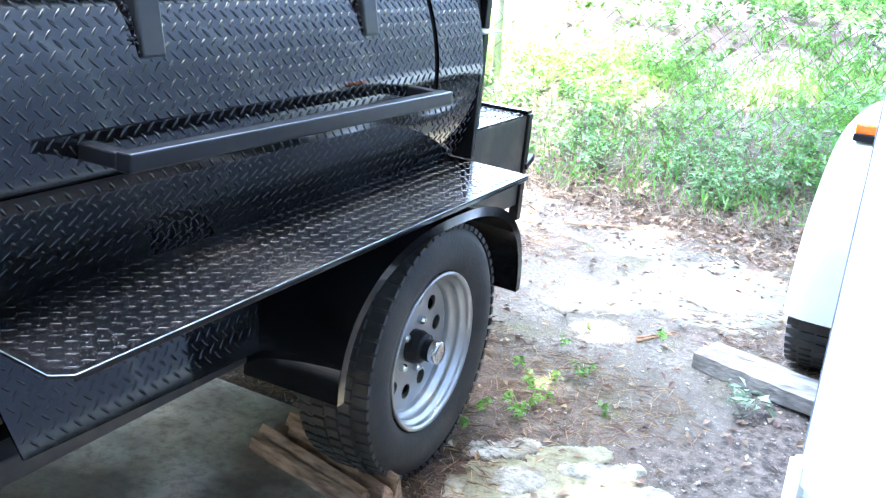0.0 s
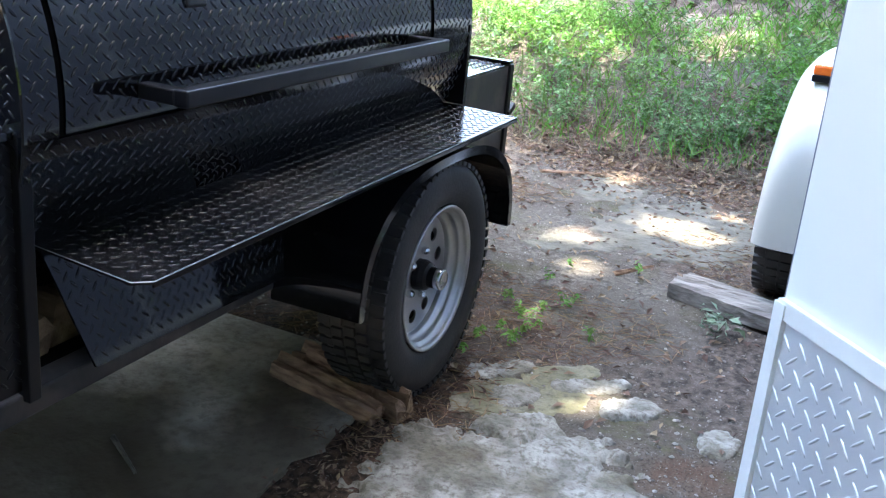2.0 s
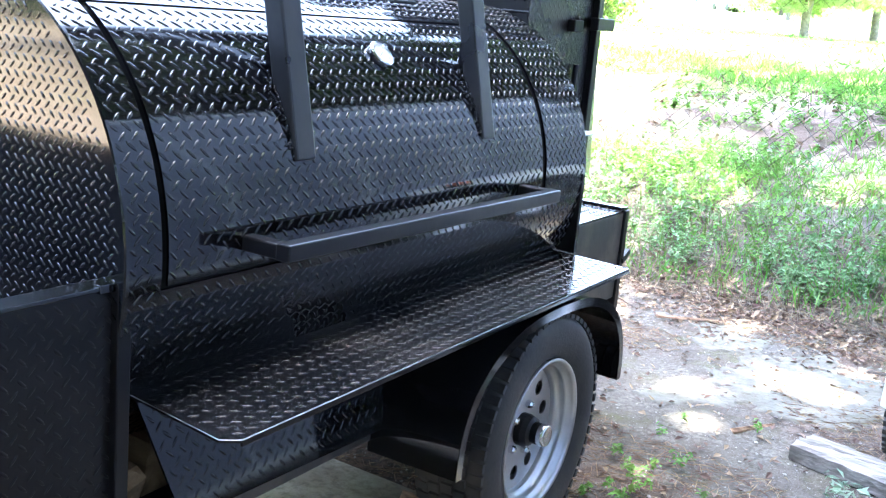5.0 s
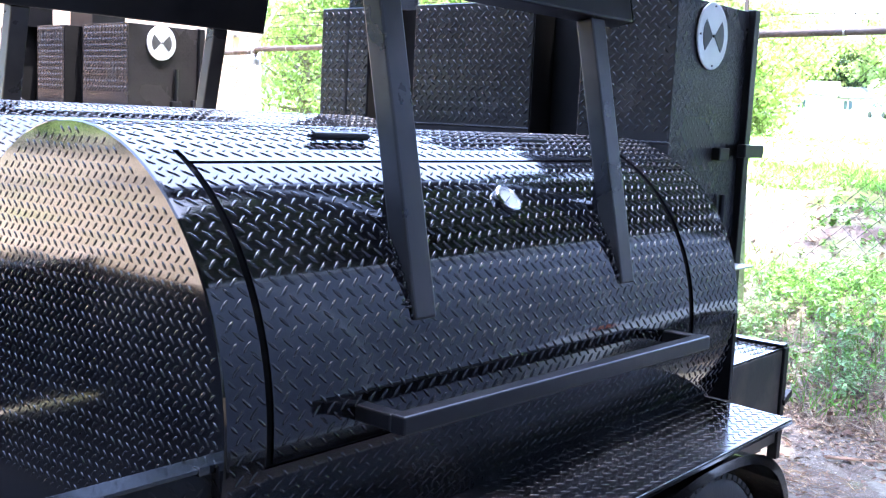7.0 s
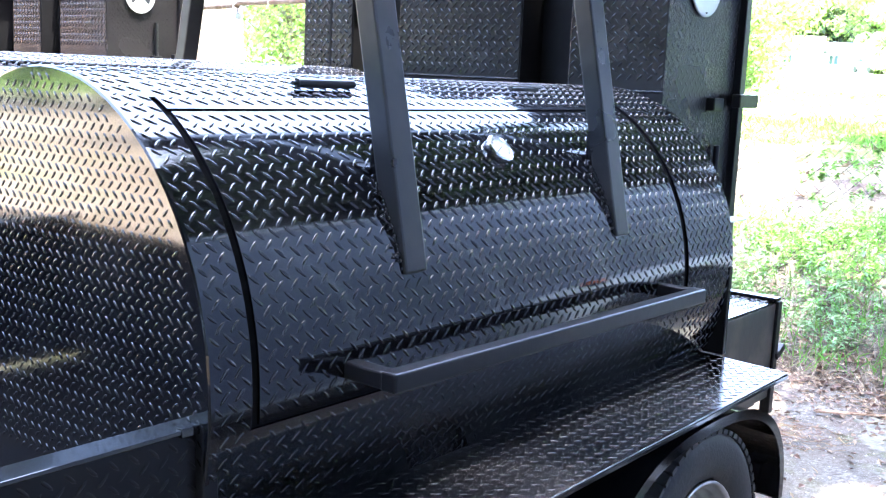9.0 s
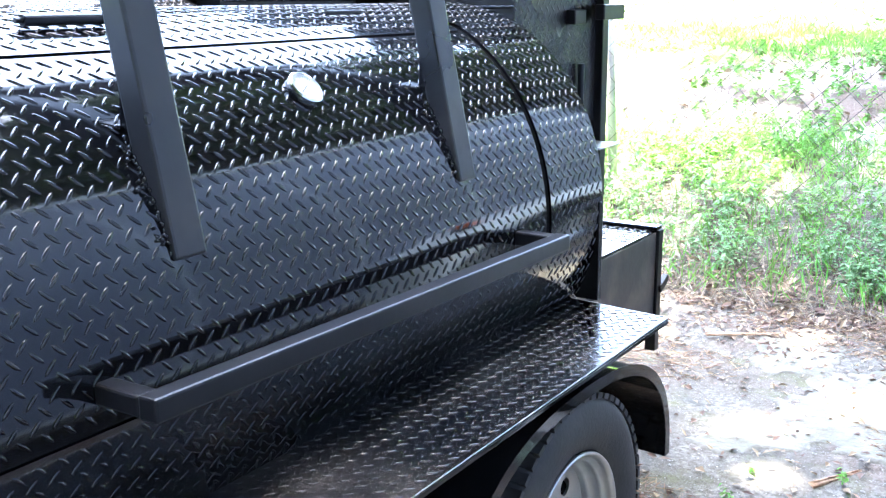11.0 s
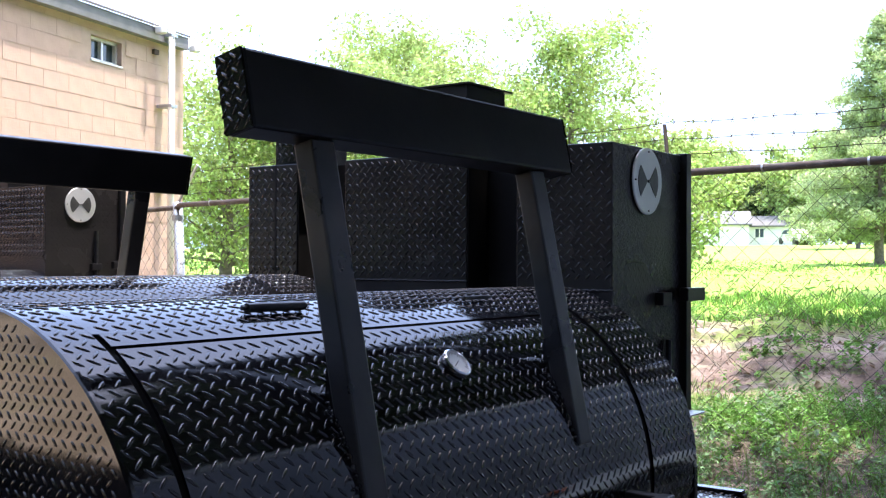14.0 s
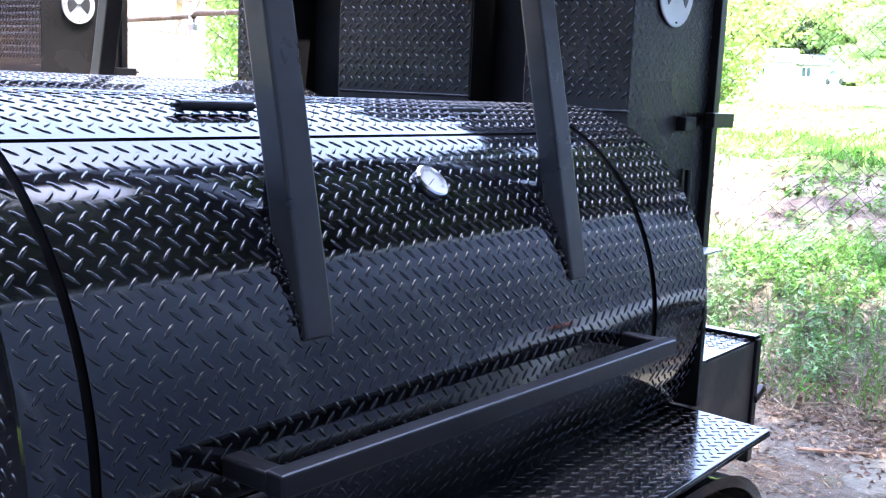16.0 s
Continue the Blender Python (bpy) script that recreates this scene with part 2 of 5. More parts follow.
BLOCK = ramp_mat("tan_painted_block", (0.500, 0.352, 0.262), (0.570, 0.412, 0.312), 5, (0.75, 0.9), island=0.0, bump=0.25, bump_scale=40, stain=(0.47, 0.345, 0.26), stain_scale=0.8, stain_amount=0.6)
MORTAR = ramp_mat("tan_painted_joint", (0.47, 0.345, 0.255), (0.55, 0.41, 0.31), 8, (0.85, 0.95), bump=0.2)
EAVE = ramp_mat("grey_gutter_metal", (0.13, 0.135, 0.13), (0.19, 0.195, 0.19), 5, (0.55, 0.7))
ROOF = ramp_mat("grey_roof", (0.09, 0.09, 0.088), (0.15, 0.15, 0.145), 4, (0.6, 0.8), bump=0.1)
HOUSE_WALL = ramp_mat("pale_house_siding", (0.66, 0.66, 0.63), (0.76, 0.75, 0.72), 1, (0.6, 0.8))
GLASS_DARK = ramp_mat("window_glass", (0.03, 0.05, 0.055), (0.06, 0.09, 0.10), 3, (0.03, 0.08), coat=0.5)


def ground_material():
    """Packed dirt by the trailer, brown bank, then mown grass, by place in the yard."""
    m = bpy.data.materials.new("yard_ground")
    m.use_nodes = True
    nt, ln = m.node_tree.nodes, m.node_tree.links.new
    b = nt["Principled BSDF"]
    co = nt.new("ShaderNodeTexCoord")

    def noise_at(scale, detail=6, rough=0.55):
        n = nt.new("ShaderNodeTexNoise")
        n.inputs["Scale"].default_value, n.inputs["Detail"].default_value, n.inputs["Roughness"].default_value = scale, detail, rough
        ln(co.outputs["Object"], n.inputs["Vector"])
        return n.outputs["Fac"]

    def span(value, a, c, lo=0.0, hi=1.0):
        r = nt.new("ShaderNodeMapRange")
        for k, v in ((1, a), (2, c), (3, lo), (4, hi)):
            r.inputs[k].default_value = v
        ln(value, r.inputs[0])
        return r.outputs[0]

    def mix(fac, a, c):
        x = nt.new("ShaderNodeMix")
        x.data_type = "RGBA"
        ln(fac, x.inputs[0])
        for k, v in ((6, a), (7, c)):
            if isinstance(v, tuple):
                x.inputs[k].default_value = (*v, 1)
            else:
                ln(v, x.inputs[k])
        return x.outputs[2]

    def math_of(op, a, c):
        x = nt.new("ShaderNodeMath")
        x.operation = op
        for k, v in ((0, a), (1, c)):
            if isinstance(v, float):
                x.inputs[k].default_value = v
            else:
                ln(v, x.inputs[k])
        return x.outputs[0]

    pos = nt.new("ShaderNodeSeparateXYZ")
    ln(co.outputs["Object"], pos.inputs[0])
    dirt = mix(span(noise_at(14, 10, 0.7), 0.38, 0.62), (0.040, 0.031, 0.024), (0.18, 0.142, 0.112))
    dirt = mix(span(noise_at(1.1, 3), 0.45, 0.6), dirt, (0.108, 0.096, 0.076))
    dirt = mix(span(noise_at(2.7, 5), 0.55, 0.68), dirt, (0.11, 0.07, 0.048))
    dirt = mix(span(noise_at(3.4, 7, 0.7), 0.54, 0.64), dirt, (0.10, 0.098, 0.05))
    dirt = mix(span(noise_at(60, 3), 0.62, 0.75), dirt, (0.21, 0.188, 0.158))
    dirt = mix(span(noise_at(140, 4), 0.56, 0.66), dirt, (0.05, 0.035, 0.025))
    # darker brown dirt towards the pad, up to x = 2
    dark_dirt = math_of("MULTIPLY", span(math_of("ADD", pos.outputs[1], math_of("MULTIPLY", noise_at(5, 5), 0.22)), -0.62, -0.50), span(pos.outputs[0], 2.0, 1.6))
    dirt = mix(dark_dirt, dirt, mix(span(noise_at(40, 6), 0.4, 0.6), (0.030, 0.020, 0.014), (0.11, 0.068, 0.045)))
    # dark soil with the white trailer's cast shadow painted into its colour
    damp_and_shadow = math_of("MULTIPLY", span(math_of("ADD", pos.outputs[1], math_of("MULTIPLY", noise_at(2.2, 5), 0.6)), -0.62, -0.85), math_of("MULTIPLY", span(pos.outputs[0], 1.5, 1.9), span(pos.outputs[0], 3.1, 2.5)))
    dirt = mix(damp_and_shadow, dirt, mix(span(noise_at(30, 8, 0.7), 0.38, 0.62), (0.040, 0.031, 0.025), (0.15, 0.12, 0.097)))
    dust = math_of("MULTIPLY", span(noise_at(2.1, 6, 0.65), 0.47, 0.60), math_of("MULTIPLY", span(pos.outputs[0], 1.7, 2.2), span(pos.outputs[1], -1.25, -0.95)))
    dirt = mix(dust, dirt, mix(span(noise_at(45, 6), 0.4, 0.6), (0.088, 0.076, 0.060), (0.172, 0.150, 0.122)))
    dirt = mix(span(noise_at(220, 2), 0.66, 0.72), dirt, (0.36, 0.33, 0.29))
    grass = mix(span(noise_at(2.2, 8, 0.7), 0.35, 0.65), (0.19, 0.30, 0.045), (0.29, 0.41, 0.085))
    bank = mix(span(noise_at(1.6, 6), 0.4, 0.6), (0.13, 0.095, 0.075), (0.36, 0.275, 0.225))
    bank = mix(span(noise_at(4.5, 7, 0.7), 0.50, 0.60), bank, (0.11, 0.082, 0.060))
    bank = mix(span(noise_at(0.9, 6, 0.65), 0.51, 0.60), bank, (0.17, 0.235, 0.055))
    far = math_of("ADD", pos.outputs[0], math_of("MULTIPLY", noise_at(0.8, 4), 2.4))
    col = mix(span(far, 7.3, 8.0), dirt, bank)
    col = mix(span(far, 10.2, 12.0), col, grass)
    sand = mix(span(noise_at(1.2, 6), 0.4, 0.6), (0.48, 0.37, 0.26), (0.62, 0.50, 0.38))
    near = math_of("MULTIPLY", span(math_of("ADD", pos.outputs[1], noise_at(0.9, 4)), 3.0, 4.5), span(far, 7.0, 5.5))
    sand = mix(span(noise_at(2.6, 7, 0.65), 0.50, 0.62), sand, (0.20, 0.17, 0.075))
    sand = mix(span(noise_at(0.75, 4), 0.56, 0.68), sand, (0.30, 0.33, 0.13))
    ahead = math_of("MULTIPLY", span(math_of("ADD", pos.outputs[1], noise_at(1.3, 4)), 2.2, 3.2), span(pos.outputs[0], 1.0, 0.0))
    col = mix(math_of("MAXIMUM", near, ahead), col, sand)
    side = math_of("ADD", pos.outputs[1], math_of("MULTIPLY", noise_at(0.6, 4), 4.0))
    col = mix(span(side, 40.0, 46.0), col, grass)
    col = mix(span(side, -9.0, -11.0), col, grass)
    ln(col, b.inputs["Base Color"])
    b.inputs["Roughness"].default_value = 0.93
    b.inputs["Specular IOR Level"].default_value = 0.2
    bp = nt.new("ShaderNodeBump")
    bp.inputs["Strength"].default_value, bp.inputs["Distance"].default_value = 0.8, 0.02
    ln(noise_at(35, 8, 0.65), bp.inputs["Height"])
    ln(bp.outputs[0], b.inputs["Normal"])
    return m


GROUND = ground_material()


# ---- builders ----
def part(name, bm, material, parent=None, label="", smooth=False):
    """Links a bmesh as one mesh object under a thing or a part."""
    if smooth:
        for f in bm.faces:
            f.smooth = True
    me = bpy.data.meshes.new(name)
    bm.to_mesh(me)
    bm.free()
    me.materials.append(material)
    ob = new(name, me)
    if parent is not None:
        ob.parent = parent
    if label:
        tagged(ob, label)
    return ob


def raw(name, verts, faces, material, parent=None, smooth=False, kind=""):
    me = bpy.data.meshes.new(name)
    me.from_pydata(verts, [], faces)
    me.materials.append(material)
    if smooth:
        me.polygons.foreach_set("use_smooth", [True] * len(me.polygons))
    me.update()
    ob = new(name, me)
    if parent is not None:
        ob.parent = parent
    if kind:
        tagged(ob, kind=kind)
    return ob


def thing(name, label, category, group="", at=(0, 0, 0), kind=""):
    ob = new(name)
    ob.location = at
    ob.empty_display_size = 0.1
    return tagged(ob, label, category, group, kind)


def slab_of(bm, x0, x1, y0, y1, z0, z1, bevel=0.0, m=None):
    """A box between the given limits, with softened edges, turned by m."""
    mat = Matrix.Translation(((x0 + x1) / 2, (y0 + y1) / 2, (z0 + z1) / 2)) @ Matrix.Diagonal((x1 - x0, y1 - y0, z1 - z0, 1))
    if m is not None:
        mat = m @ mat
    vs = bmesh.ops.create_cube(bm, size=1, matrix=mat)["verts"]
    if bevel:
        es = list({e for v in vs for e in v.link_edges})
        bmesh.ops.bevel(bm, geom=es, offset=bevel, segments=2, profile=0.5, affect="EDGES")
    return bm


def boxed(*args, **kw):
    return slab_of(bmesh.new(), *args, **kw)


def rod(bm, a, c, r, r2=None, n=12, cap=True):
    a, c = Vector(a), Vector(c)
    d = c - a
    m = Matrix.Translation((a + c) / 2) @ d.to_track_quat("Z", "Y").to_matrix().to_4x4()
    bmesh.ops.create_cone(bm, cap_ends=cap, segments=n, radius1=r, radius2=r if r2 is None else r2, depth=d.length, matrix=m)
    return bm


def prism(bm, outline, axis_from, axis_to, place):
    """An outline of (a, b) pairs drawn out between two depths; place(a, b, d) gives the point."""
    lo = [bm.verts.new(place(a, c, axis_from)) for a, c in outline]
    hi = [bm.verts.new(place(a, c, axis_to)) for a, c in outline]
    n = len(outline)
    bm.faces.new(lo)
    bm.faces.new(hi[::-1])
    for i in range(n):
        bm.faces.new((lo[i], hi[i], hi[(i + 1) % n], lo[(i + 1) % n]))
    bmesh.ops.recalc_face_normals(bm, faces=bm.faces)
    return bm


def lathe(bm, profile, place, n=48, close=False):
    """A profile of (radius, depth) pairs turned round an axis; place(a, b, d) gives the point."""
    rings = []
    for r, d in profile:
        rings.append([bm.verts.new(place(r * math.cos(t), r * math.sin(t), d)) for t in [2 * math.pi * k / n for k in range(n)]])
    for p, q in zip(rings, rings[1:]):
        for k in range(n):
            bm.faces.new((p[k], p[(k + 1) % n], q[(k + 1) % n], q[k]))
    if close:
        bm.faces.new(rings[0][::-1])
        bm.faces.new(rings[-1])
    bmesh.ops.recalc_face_normals(bm, faces=bm.faces)
    return bm


def tread(name, place, u0, u1, v0, v1, material, parent, inside=None, pu=0.033, pv=0.035, length=0.0265, wide=0.0064, high=0.0022, margin=0.010):
    """The raised lugs of a tread plate: rows of slanted ridges, every second row turned the other way. place(u, v, h) gives the point."""
    verts, faces = [], []
    nu, nv = max(1, round((u1 - u0 - 2 * margin) / pu)), max(1, round((v1 - v0 - 2 * margin) / (pv / 2)))
    pu, half = (u1 - u0 - 2 * margin) / nu, (v1 - v0 - 2 * margin) / nv
    # a lens-shaped foot, a steep flank all round and a low rounded crest
    foot = ((0.5, 0), (0.28, 0.44), (0, 0.5), (-0.28, 0.44), (-0.5, 0), (-0.28, -0.44), (0, -0.5), (0.28, -0.44))
    base = [(a, c, -0.1) for a, c in foot] + [(a * 0.93, c * 0.76, 0.62) for a, c in foot] + [(0.30, 0, 0.94), (0.0, 0, 1.0), (-0.30, 0, 0.94)]
    sides = [(q, (q + 1) % 8, 8 + (q + 1) % 8, 8 + q) for q in range(8)]
    sides += [(8, 9, 16), (9, 10, 17, 16), (10, 11, 18, 17), (11, 12, 18), (12, 13, 18), (13, 14, 17, 18), (14, 15, 16, 17), (15, 8, 16)]
    for j in range(nv):
        for i in range(nu + 1):
            cu, cv = u0 + margin + (i + (0.5 if j % 2 else 0.0)) * pu, v0 + margin + (j + 0.5) * half
            if cu > u1 - 0.6 * margin or (inside and not inside(cu, cv)):
                continue
            s = 1 if j % 2 else -1
            k = len(verts)
            for a, c, h in base:
                a, c = a * length, c * wide
                verts.append(place(cu + (a - s * c) * 0.7071, cv + (s * a + c) * 0.7071, h * high))
            faces += [tuple(k + q for q in f) for f in sides]
    return raw(name, [tuple(v) for v in verts], faces, material, parent, smooth=True, kind="stuff")


def rounded(points, r, n=4):
    """An outline with its corners rounded."""
    out = []
    for i, p in enumerate(points):
        p, a, c = Vector(p), Vector(points[i - 1]), Vector(points[(i + 1) % len(points)])
        u, w = p + (a - p).normalized() * r, p + (c - p).normalized() * r
        for k in range(n + 1):
            t = k / n
            q = u * (1 - t) ** 2 + p * 2 * t * (1 - t) + w * t * t
            out.append((q.x, q.y))
    return out


# ---- ground ----
def step(a, c, x):
    t = np.clip((x - a) / (c - a), 0, 1)
    return t * t * (3 - 2 * t)


def ground_z(x, y):
    """Flat yard, a bank that rises to the fence, then a field that climbs slowly."""
    z = 0.42 * step(4.5, 6.1, x) + 0.50 * step(5.9, 9.5, x) + 0.40 * step(9, 22, x) + 2.0 * step(20, 110, x) + 6 * step(80, 600, x)
    lumps = 0.012 * np.sin(3.1 * x + 1.7 * y) + 0.010 * np.sin(5.3 * y - 2.2 * x) + 0.006 * np.sin(11 * x + 7 * y)
    return z + lumps * (0.6 + 2.5 * step(4.5, 7, x)) - 0.01


def build_ground():
    def axis(fine0, fine1, h, reach):
        mid = list(np.arange(fine0, fine1, h))
        out, s = [], h
        x = fine1
        while x < reach:
            out.append(x)
            s *= 1.25
            x += s
        low, s, x = [], h, fine0 - h
        while x > -reach:
            low.append(x)
            s *= 1.25
            x -= s
        return np.array(low[::-1] + mid + out)

    xs, ys = axis(-2.0, 10.0, 0.09, 1500), axis(-4.0, 6.0, 0.09, 1500)
    gx, gy = np.meshgrid(xs, ys, indexing="ij")
    gz = ground_z(gx, gy)
    ny = len(ys)
    verts = np.stack([gx.ravel(), gy.ravel(), gz.ravel()], -1).tolist()
    faces = [(i * ny + j, (i + 1) * ny + j, (i + 1) * ny + j + 1, i * ny + j + 1) for i in range(len(xs) - 1) for j in range(ny - 1)]
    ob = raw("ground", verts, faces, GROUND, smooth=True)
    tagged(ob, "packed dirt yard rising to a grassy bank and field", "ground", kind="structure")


build_ground()


def ragged(points, jitter, seed, cuts=5):
    """A closed outline broken into short uneven edges."""
    rng = random.Random(seed)
    out = []
    for i, p in enumerate(points):
        q = points[(i + 1) % len(points)]
        for k in range(cuts):
            t = k / cuts
            out.append((p[0] + (q[0] - p[0]) * t + rng.uniform(-jitter, jitter), p[1] + (q[1] - p[1]) * t + rng.uniform(-jitter, jitter)))
    return out


def flat_piece(name, points, z0, z1, material, label, category, seed, jitter=0.02, cuts=5, kind=""):
    bm = prism(bmesh.new(), ragged(points, jitter, seed, cuts), z0, z1, lambda a, c, d: (a, c, d))
    top = [e for e in bm.edges if all(v.co.z > z1 - 1e-4 for v in e.verts)]
    bmesh.ops.bevel(bm, geom=top, offset=min(0.006, (z1 - z0) * 0.3), segments=2, affect="EDGES")
    bmesh.ops.triangulate(bm, faces=[f for f in bm.faces if len(f.verts) > 4])
    return tagged(part(name, bm, material), label, category, kind=kind)


flat_piece("concrete_pad", [(-3.2, -0.56), (0.4, -0.50), (0.95, -0.47), (1.50, -0.42), (1.55, 2.4), (-3.2, 2.4)], -0.05, 0.008, CONCRETE,
           "old mossy concrete pad under the smoker trailer", "concrete pad", 3, jitter=0.03, cuts=9, kind="structure")


def broken_slab(x0, x1, y0, y1, lumps, seed, label, h=0.011, material=CONCRETE_PALE, rough_by=1.0):
    """A cracked sheet of concrete that comes through the dirt here and there: lumps are (x, y, long, wide, turn, rise)."""
    fractal = lambda px, py, k: noise.noise(Vector((px * k, py * k, seed)))
    nx, ny = int((x1 - x0) / h), int((y1 - y0) / h)
    verts, faces = [], []
    for i in range(nx + 1):
        for j in range(ny + 1):
            px, py = x0 + i * h, y0 + j * h
            wob = 0.24 * fractal(px, py, 6) + 0.20 * fractal(px, py, 15) + 0.12 * fractal(px, py, 38)
            top = -0.05
            for cx, cy, rx, ry, turn, rise in lumps:
                ct, st = math.cos(radians(turn)), math.sin(radians(turn))
                u, w = ((px - cx) * ct + (py - cy) * st) / rx, ((py - cy) * ct - (px - cx) * st) / ry
                m = 1.0 - math.sqrt(u * u + w * w) + wob
                t = min(1, max(0, (m - 0.02) / 0.22))
                top = max(top, -0.05 + (0.05 + rise) * t * t * (3 - 2 * t))
            rough = 0.008 * fractal(px, py, 11) + 0.005 * fractal(px, py, 30) + 0.003 * fractal(px, py, 70)
            verts.append((px, py, float(ground_z(px, py)) + top + rough * rough_by))
    for i in range(nx):
        for j in range(ny):
            k = i * (ny + 1) + j
            q = (k, k + ny + 1, k + ny + 2, k + 1)
            if max(verts[v][2] for v in q) > -0.03:
                faces.append(q)
    return tagged(raw("broken_slab", verts, faces, material, smooth=True), label, "concrete slab", "broken concrete by the tyre")


broken_slab(0.10, 1.50, -1.56, -0.54, ((1.02, -0.95, 0.47, 0.41, -12, 0.020), (0.42, -1.34, 0.28, 0.16, 30, 0.016), (1.38, -0.84, 0.16, 0.09, -40, 0.026)), 3.3,
            "pale cracked concrete slab sunk in the dirt")
broken_slab(1.505, 2.05, -1.50, -0.50, ((1.67, -1.09, 0.12, 0.08, -50, 0.018), (1.77, -0.94, 0.15, 0.06, -52, 0.009), (1.60, -1.36, 0.12, 0.07, 10, 0.006), (1.72, -0.66, 0.16, 0.07, -40, 0.008),
                                        (1.58, -0.76, 0.14, 0.08, -35, 0.007)), 8.1, "small broken bits of pale concrete in the dirt")
broken_slab(1.36, 2.02, -1.08, -0.52, ((1.62, -0.80, 0.22, 0.17, -45, 0.0035), (1.80, -0.82, 0.20, 0.07, -50, 0.004), (1.50, -0.70, 0.14, 0.09, -35, 0.003)), 2.2,
            "low mossy green concrete between the broken bits", 0.011, CONCRETE_GREEN, 0.3)
broken_slab(2.55, 4.40, -1.75, 0.10, ((3.48, -0.82, 0.62, 0.50, -10, 0.007), (3.95, -0.35, 0.30, 0.26, 20, 0.006), (3.0, -0.42, 0.22, 0.14, -30, 0.005), (3.75, -1.35, 0.36, 0.22, 15, 0.006)), 5.7,
            "worn mossy concrete showing through the dirt", 0.016, CONCRETE_MOSSY, 0.45)


# ---- smoker trailer ----
YM = 0.65                       # the middle of the trailer, between its two tanks
YC, ZC, RT = 0.108, 0.966, 0.490   # the near tank: its axis and half height
SLIM = 0.900                    # its section is a little narrower than high
X0, X1 = 0.189, 2.011           # its two ends


def on_tank(x, phi, r):
    """A point on the tank: phi in degrees up from the level of its axis, on the front."""
    p = radians(phi)
    return (x, YC - SLIM * r * math.cos(p), ZC + r * math.sin(p))


def curved_plate(x0, x1, p0, p1, r=RT, thick=0.006, n=None):
    n = n or max(4, int((p1 - p0) / 3))
    bm = bmesh.new()
    rows = []
    for k in range(n + 1):
        p = p0 + (p1 - p0) * k / n
        rows.append([bm.verts.new(on_tank(x, p, q)) for x, q in ((x0, r), (x1, r), (x1, r - thick), (x0, r - thick))])
    full = p1 - p0 > 359
    for a, c in zip(rows, rows[1:]):
        for i in range(4):
            bm.faces.new((a[i], a[(i + 1) % 4], c[(i + 1) % 4], c[i]))
    if not full:
        bm.faces.new(rows[0])
        bm.faces.new(rows[-1][::-1])
    bmesh.ops.recalc_face_normals(bm, faces=bm.faces)
    for f in bm.faces:
        f.smooth = abs(f.normal.x) < 0.5 and len(f.verts) == 4
    es = [e for e in bm.edges if e.is_manifold and e.calc_face_angle(0) > 0.7]
    for e in es:
        e.smooth = False
    return bm


def tank_tread(name, x0, x1, p0, p1, parent, r=RT, high=0.0022):
    arc = radians(1) * r
    return tread(name, lambda u, v, h: on_tank(u, v / arc, r + h), x0, x1, p0 * arc, p1 * arc, BLACK, parent, high=high)


def tank_side(trailer, full=True):
    """One cooking tank with its door, handle, counterweight and shelf."""
    shell = part("tank", lathe(bmesh.new(), [(RT - 0.008, X0 + 0.004), (RT - 0.008, X1)], lambda a, c, d: (d, YC + SLIM * a, ZC + c), 64, close=True), SOOT_SHADE, trailer,
                 "sooty inner shell of the round cooking tank", smooth=False)
    plate = part("end_band", curved_plate(X0, 0.266, -90, 270), BLACK, shell)
    tank_tread("tread", X0, 0.266, -60, 150, shell)
    part("end_band", curved_plate(1.737, X1, -90, 270), BLACK, shell)
    tank_tread("tread", 1.737, X1, -60, 150, shell)
    part("top_plate", curved_plate(0.2665, 1.7365, 66.2, 250), BLACK, shell)
    part("top_plate", curved_plate(0.280, 1.707, 61.6, 66.15), BLACK, shell)
    tank_tread("tread", 0.285, 1.702, 62.0, 150, shell)
    part("bottom_plate", curved_plate(0.2665, 1.7365, -110, -5.4), BLACK, shell)
    tank_tread("tread", 0.270, 1.716, -62, -5.4, shell, high=0.0013)
    cap = part("end_cap", lathe(bmesh.new(), [(0.001, X0 - 0.006), (RT - 0.001, X0 - 0.006), (RT + 0.002, X0 - 0.003), (RT + 0.002, X0 + 0.004)],
                                lambda a, c, d: (d, YC + SLIM * a, ZC + c), 72), BLACK, trailer, "flat tread-plate end of the tank")
    tread("tread", lambda u, v, h: (X0 - 0.006 - h, u, v), YC - SLIM * RT, YC + SLIM * RT, ZC - 0.2, ZC + RT, BLACK, cap, pu=0.0235, pv=0.029, length=0.018, wide=0.0054, high=0.0016,
          inside=lambda u, v: ((u - YC) / SLIM) ** 2 + (v - ZC) ** 2 < (RT - 0.016) ** 2)
    # the door, a little proud, between two dark gaps
    door = part("tank_door", curved_plate(0.279, 1.708, -4.6, 60.0, RT + 0.003), BLACK, trailer, "curved tread-plate door, closed")
    tank_tread("tread", 0.279, 1.708, -4.6, 60.0, door, RT + 0.003)
    # handle bar along the door's foot
    bm = bmesh.new()
    tip = pose(0.462, 0, 0.994, 0, 0.55, 0)
    slab_of(bm, 0.0, 1.135, -0.450, -0.416, -0.034, 0.0, 0.004, tip)
    for x in (0.0, 1.101):
        slab_of(bm, x, x + 0.034, -0.418, -0.318, -0.032, -0.002, 0.004, tip)
    part("handle_bar", bm, BLACK_SATIN, door, "square tube handle bar")
    # arms with gussets, and the counterweight across their heads
    lean = Matrix.Translation((0, -0.322, 1.117)) @ pose(0, 0, 0, -11.8)
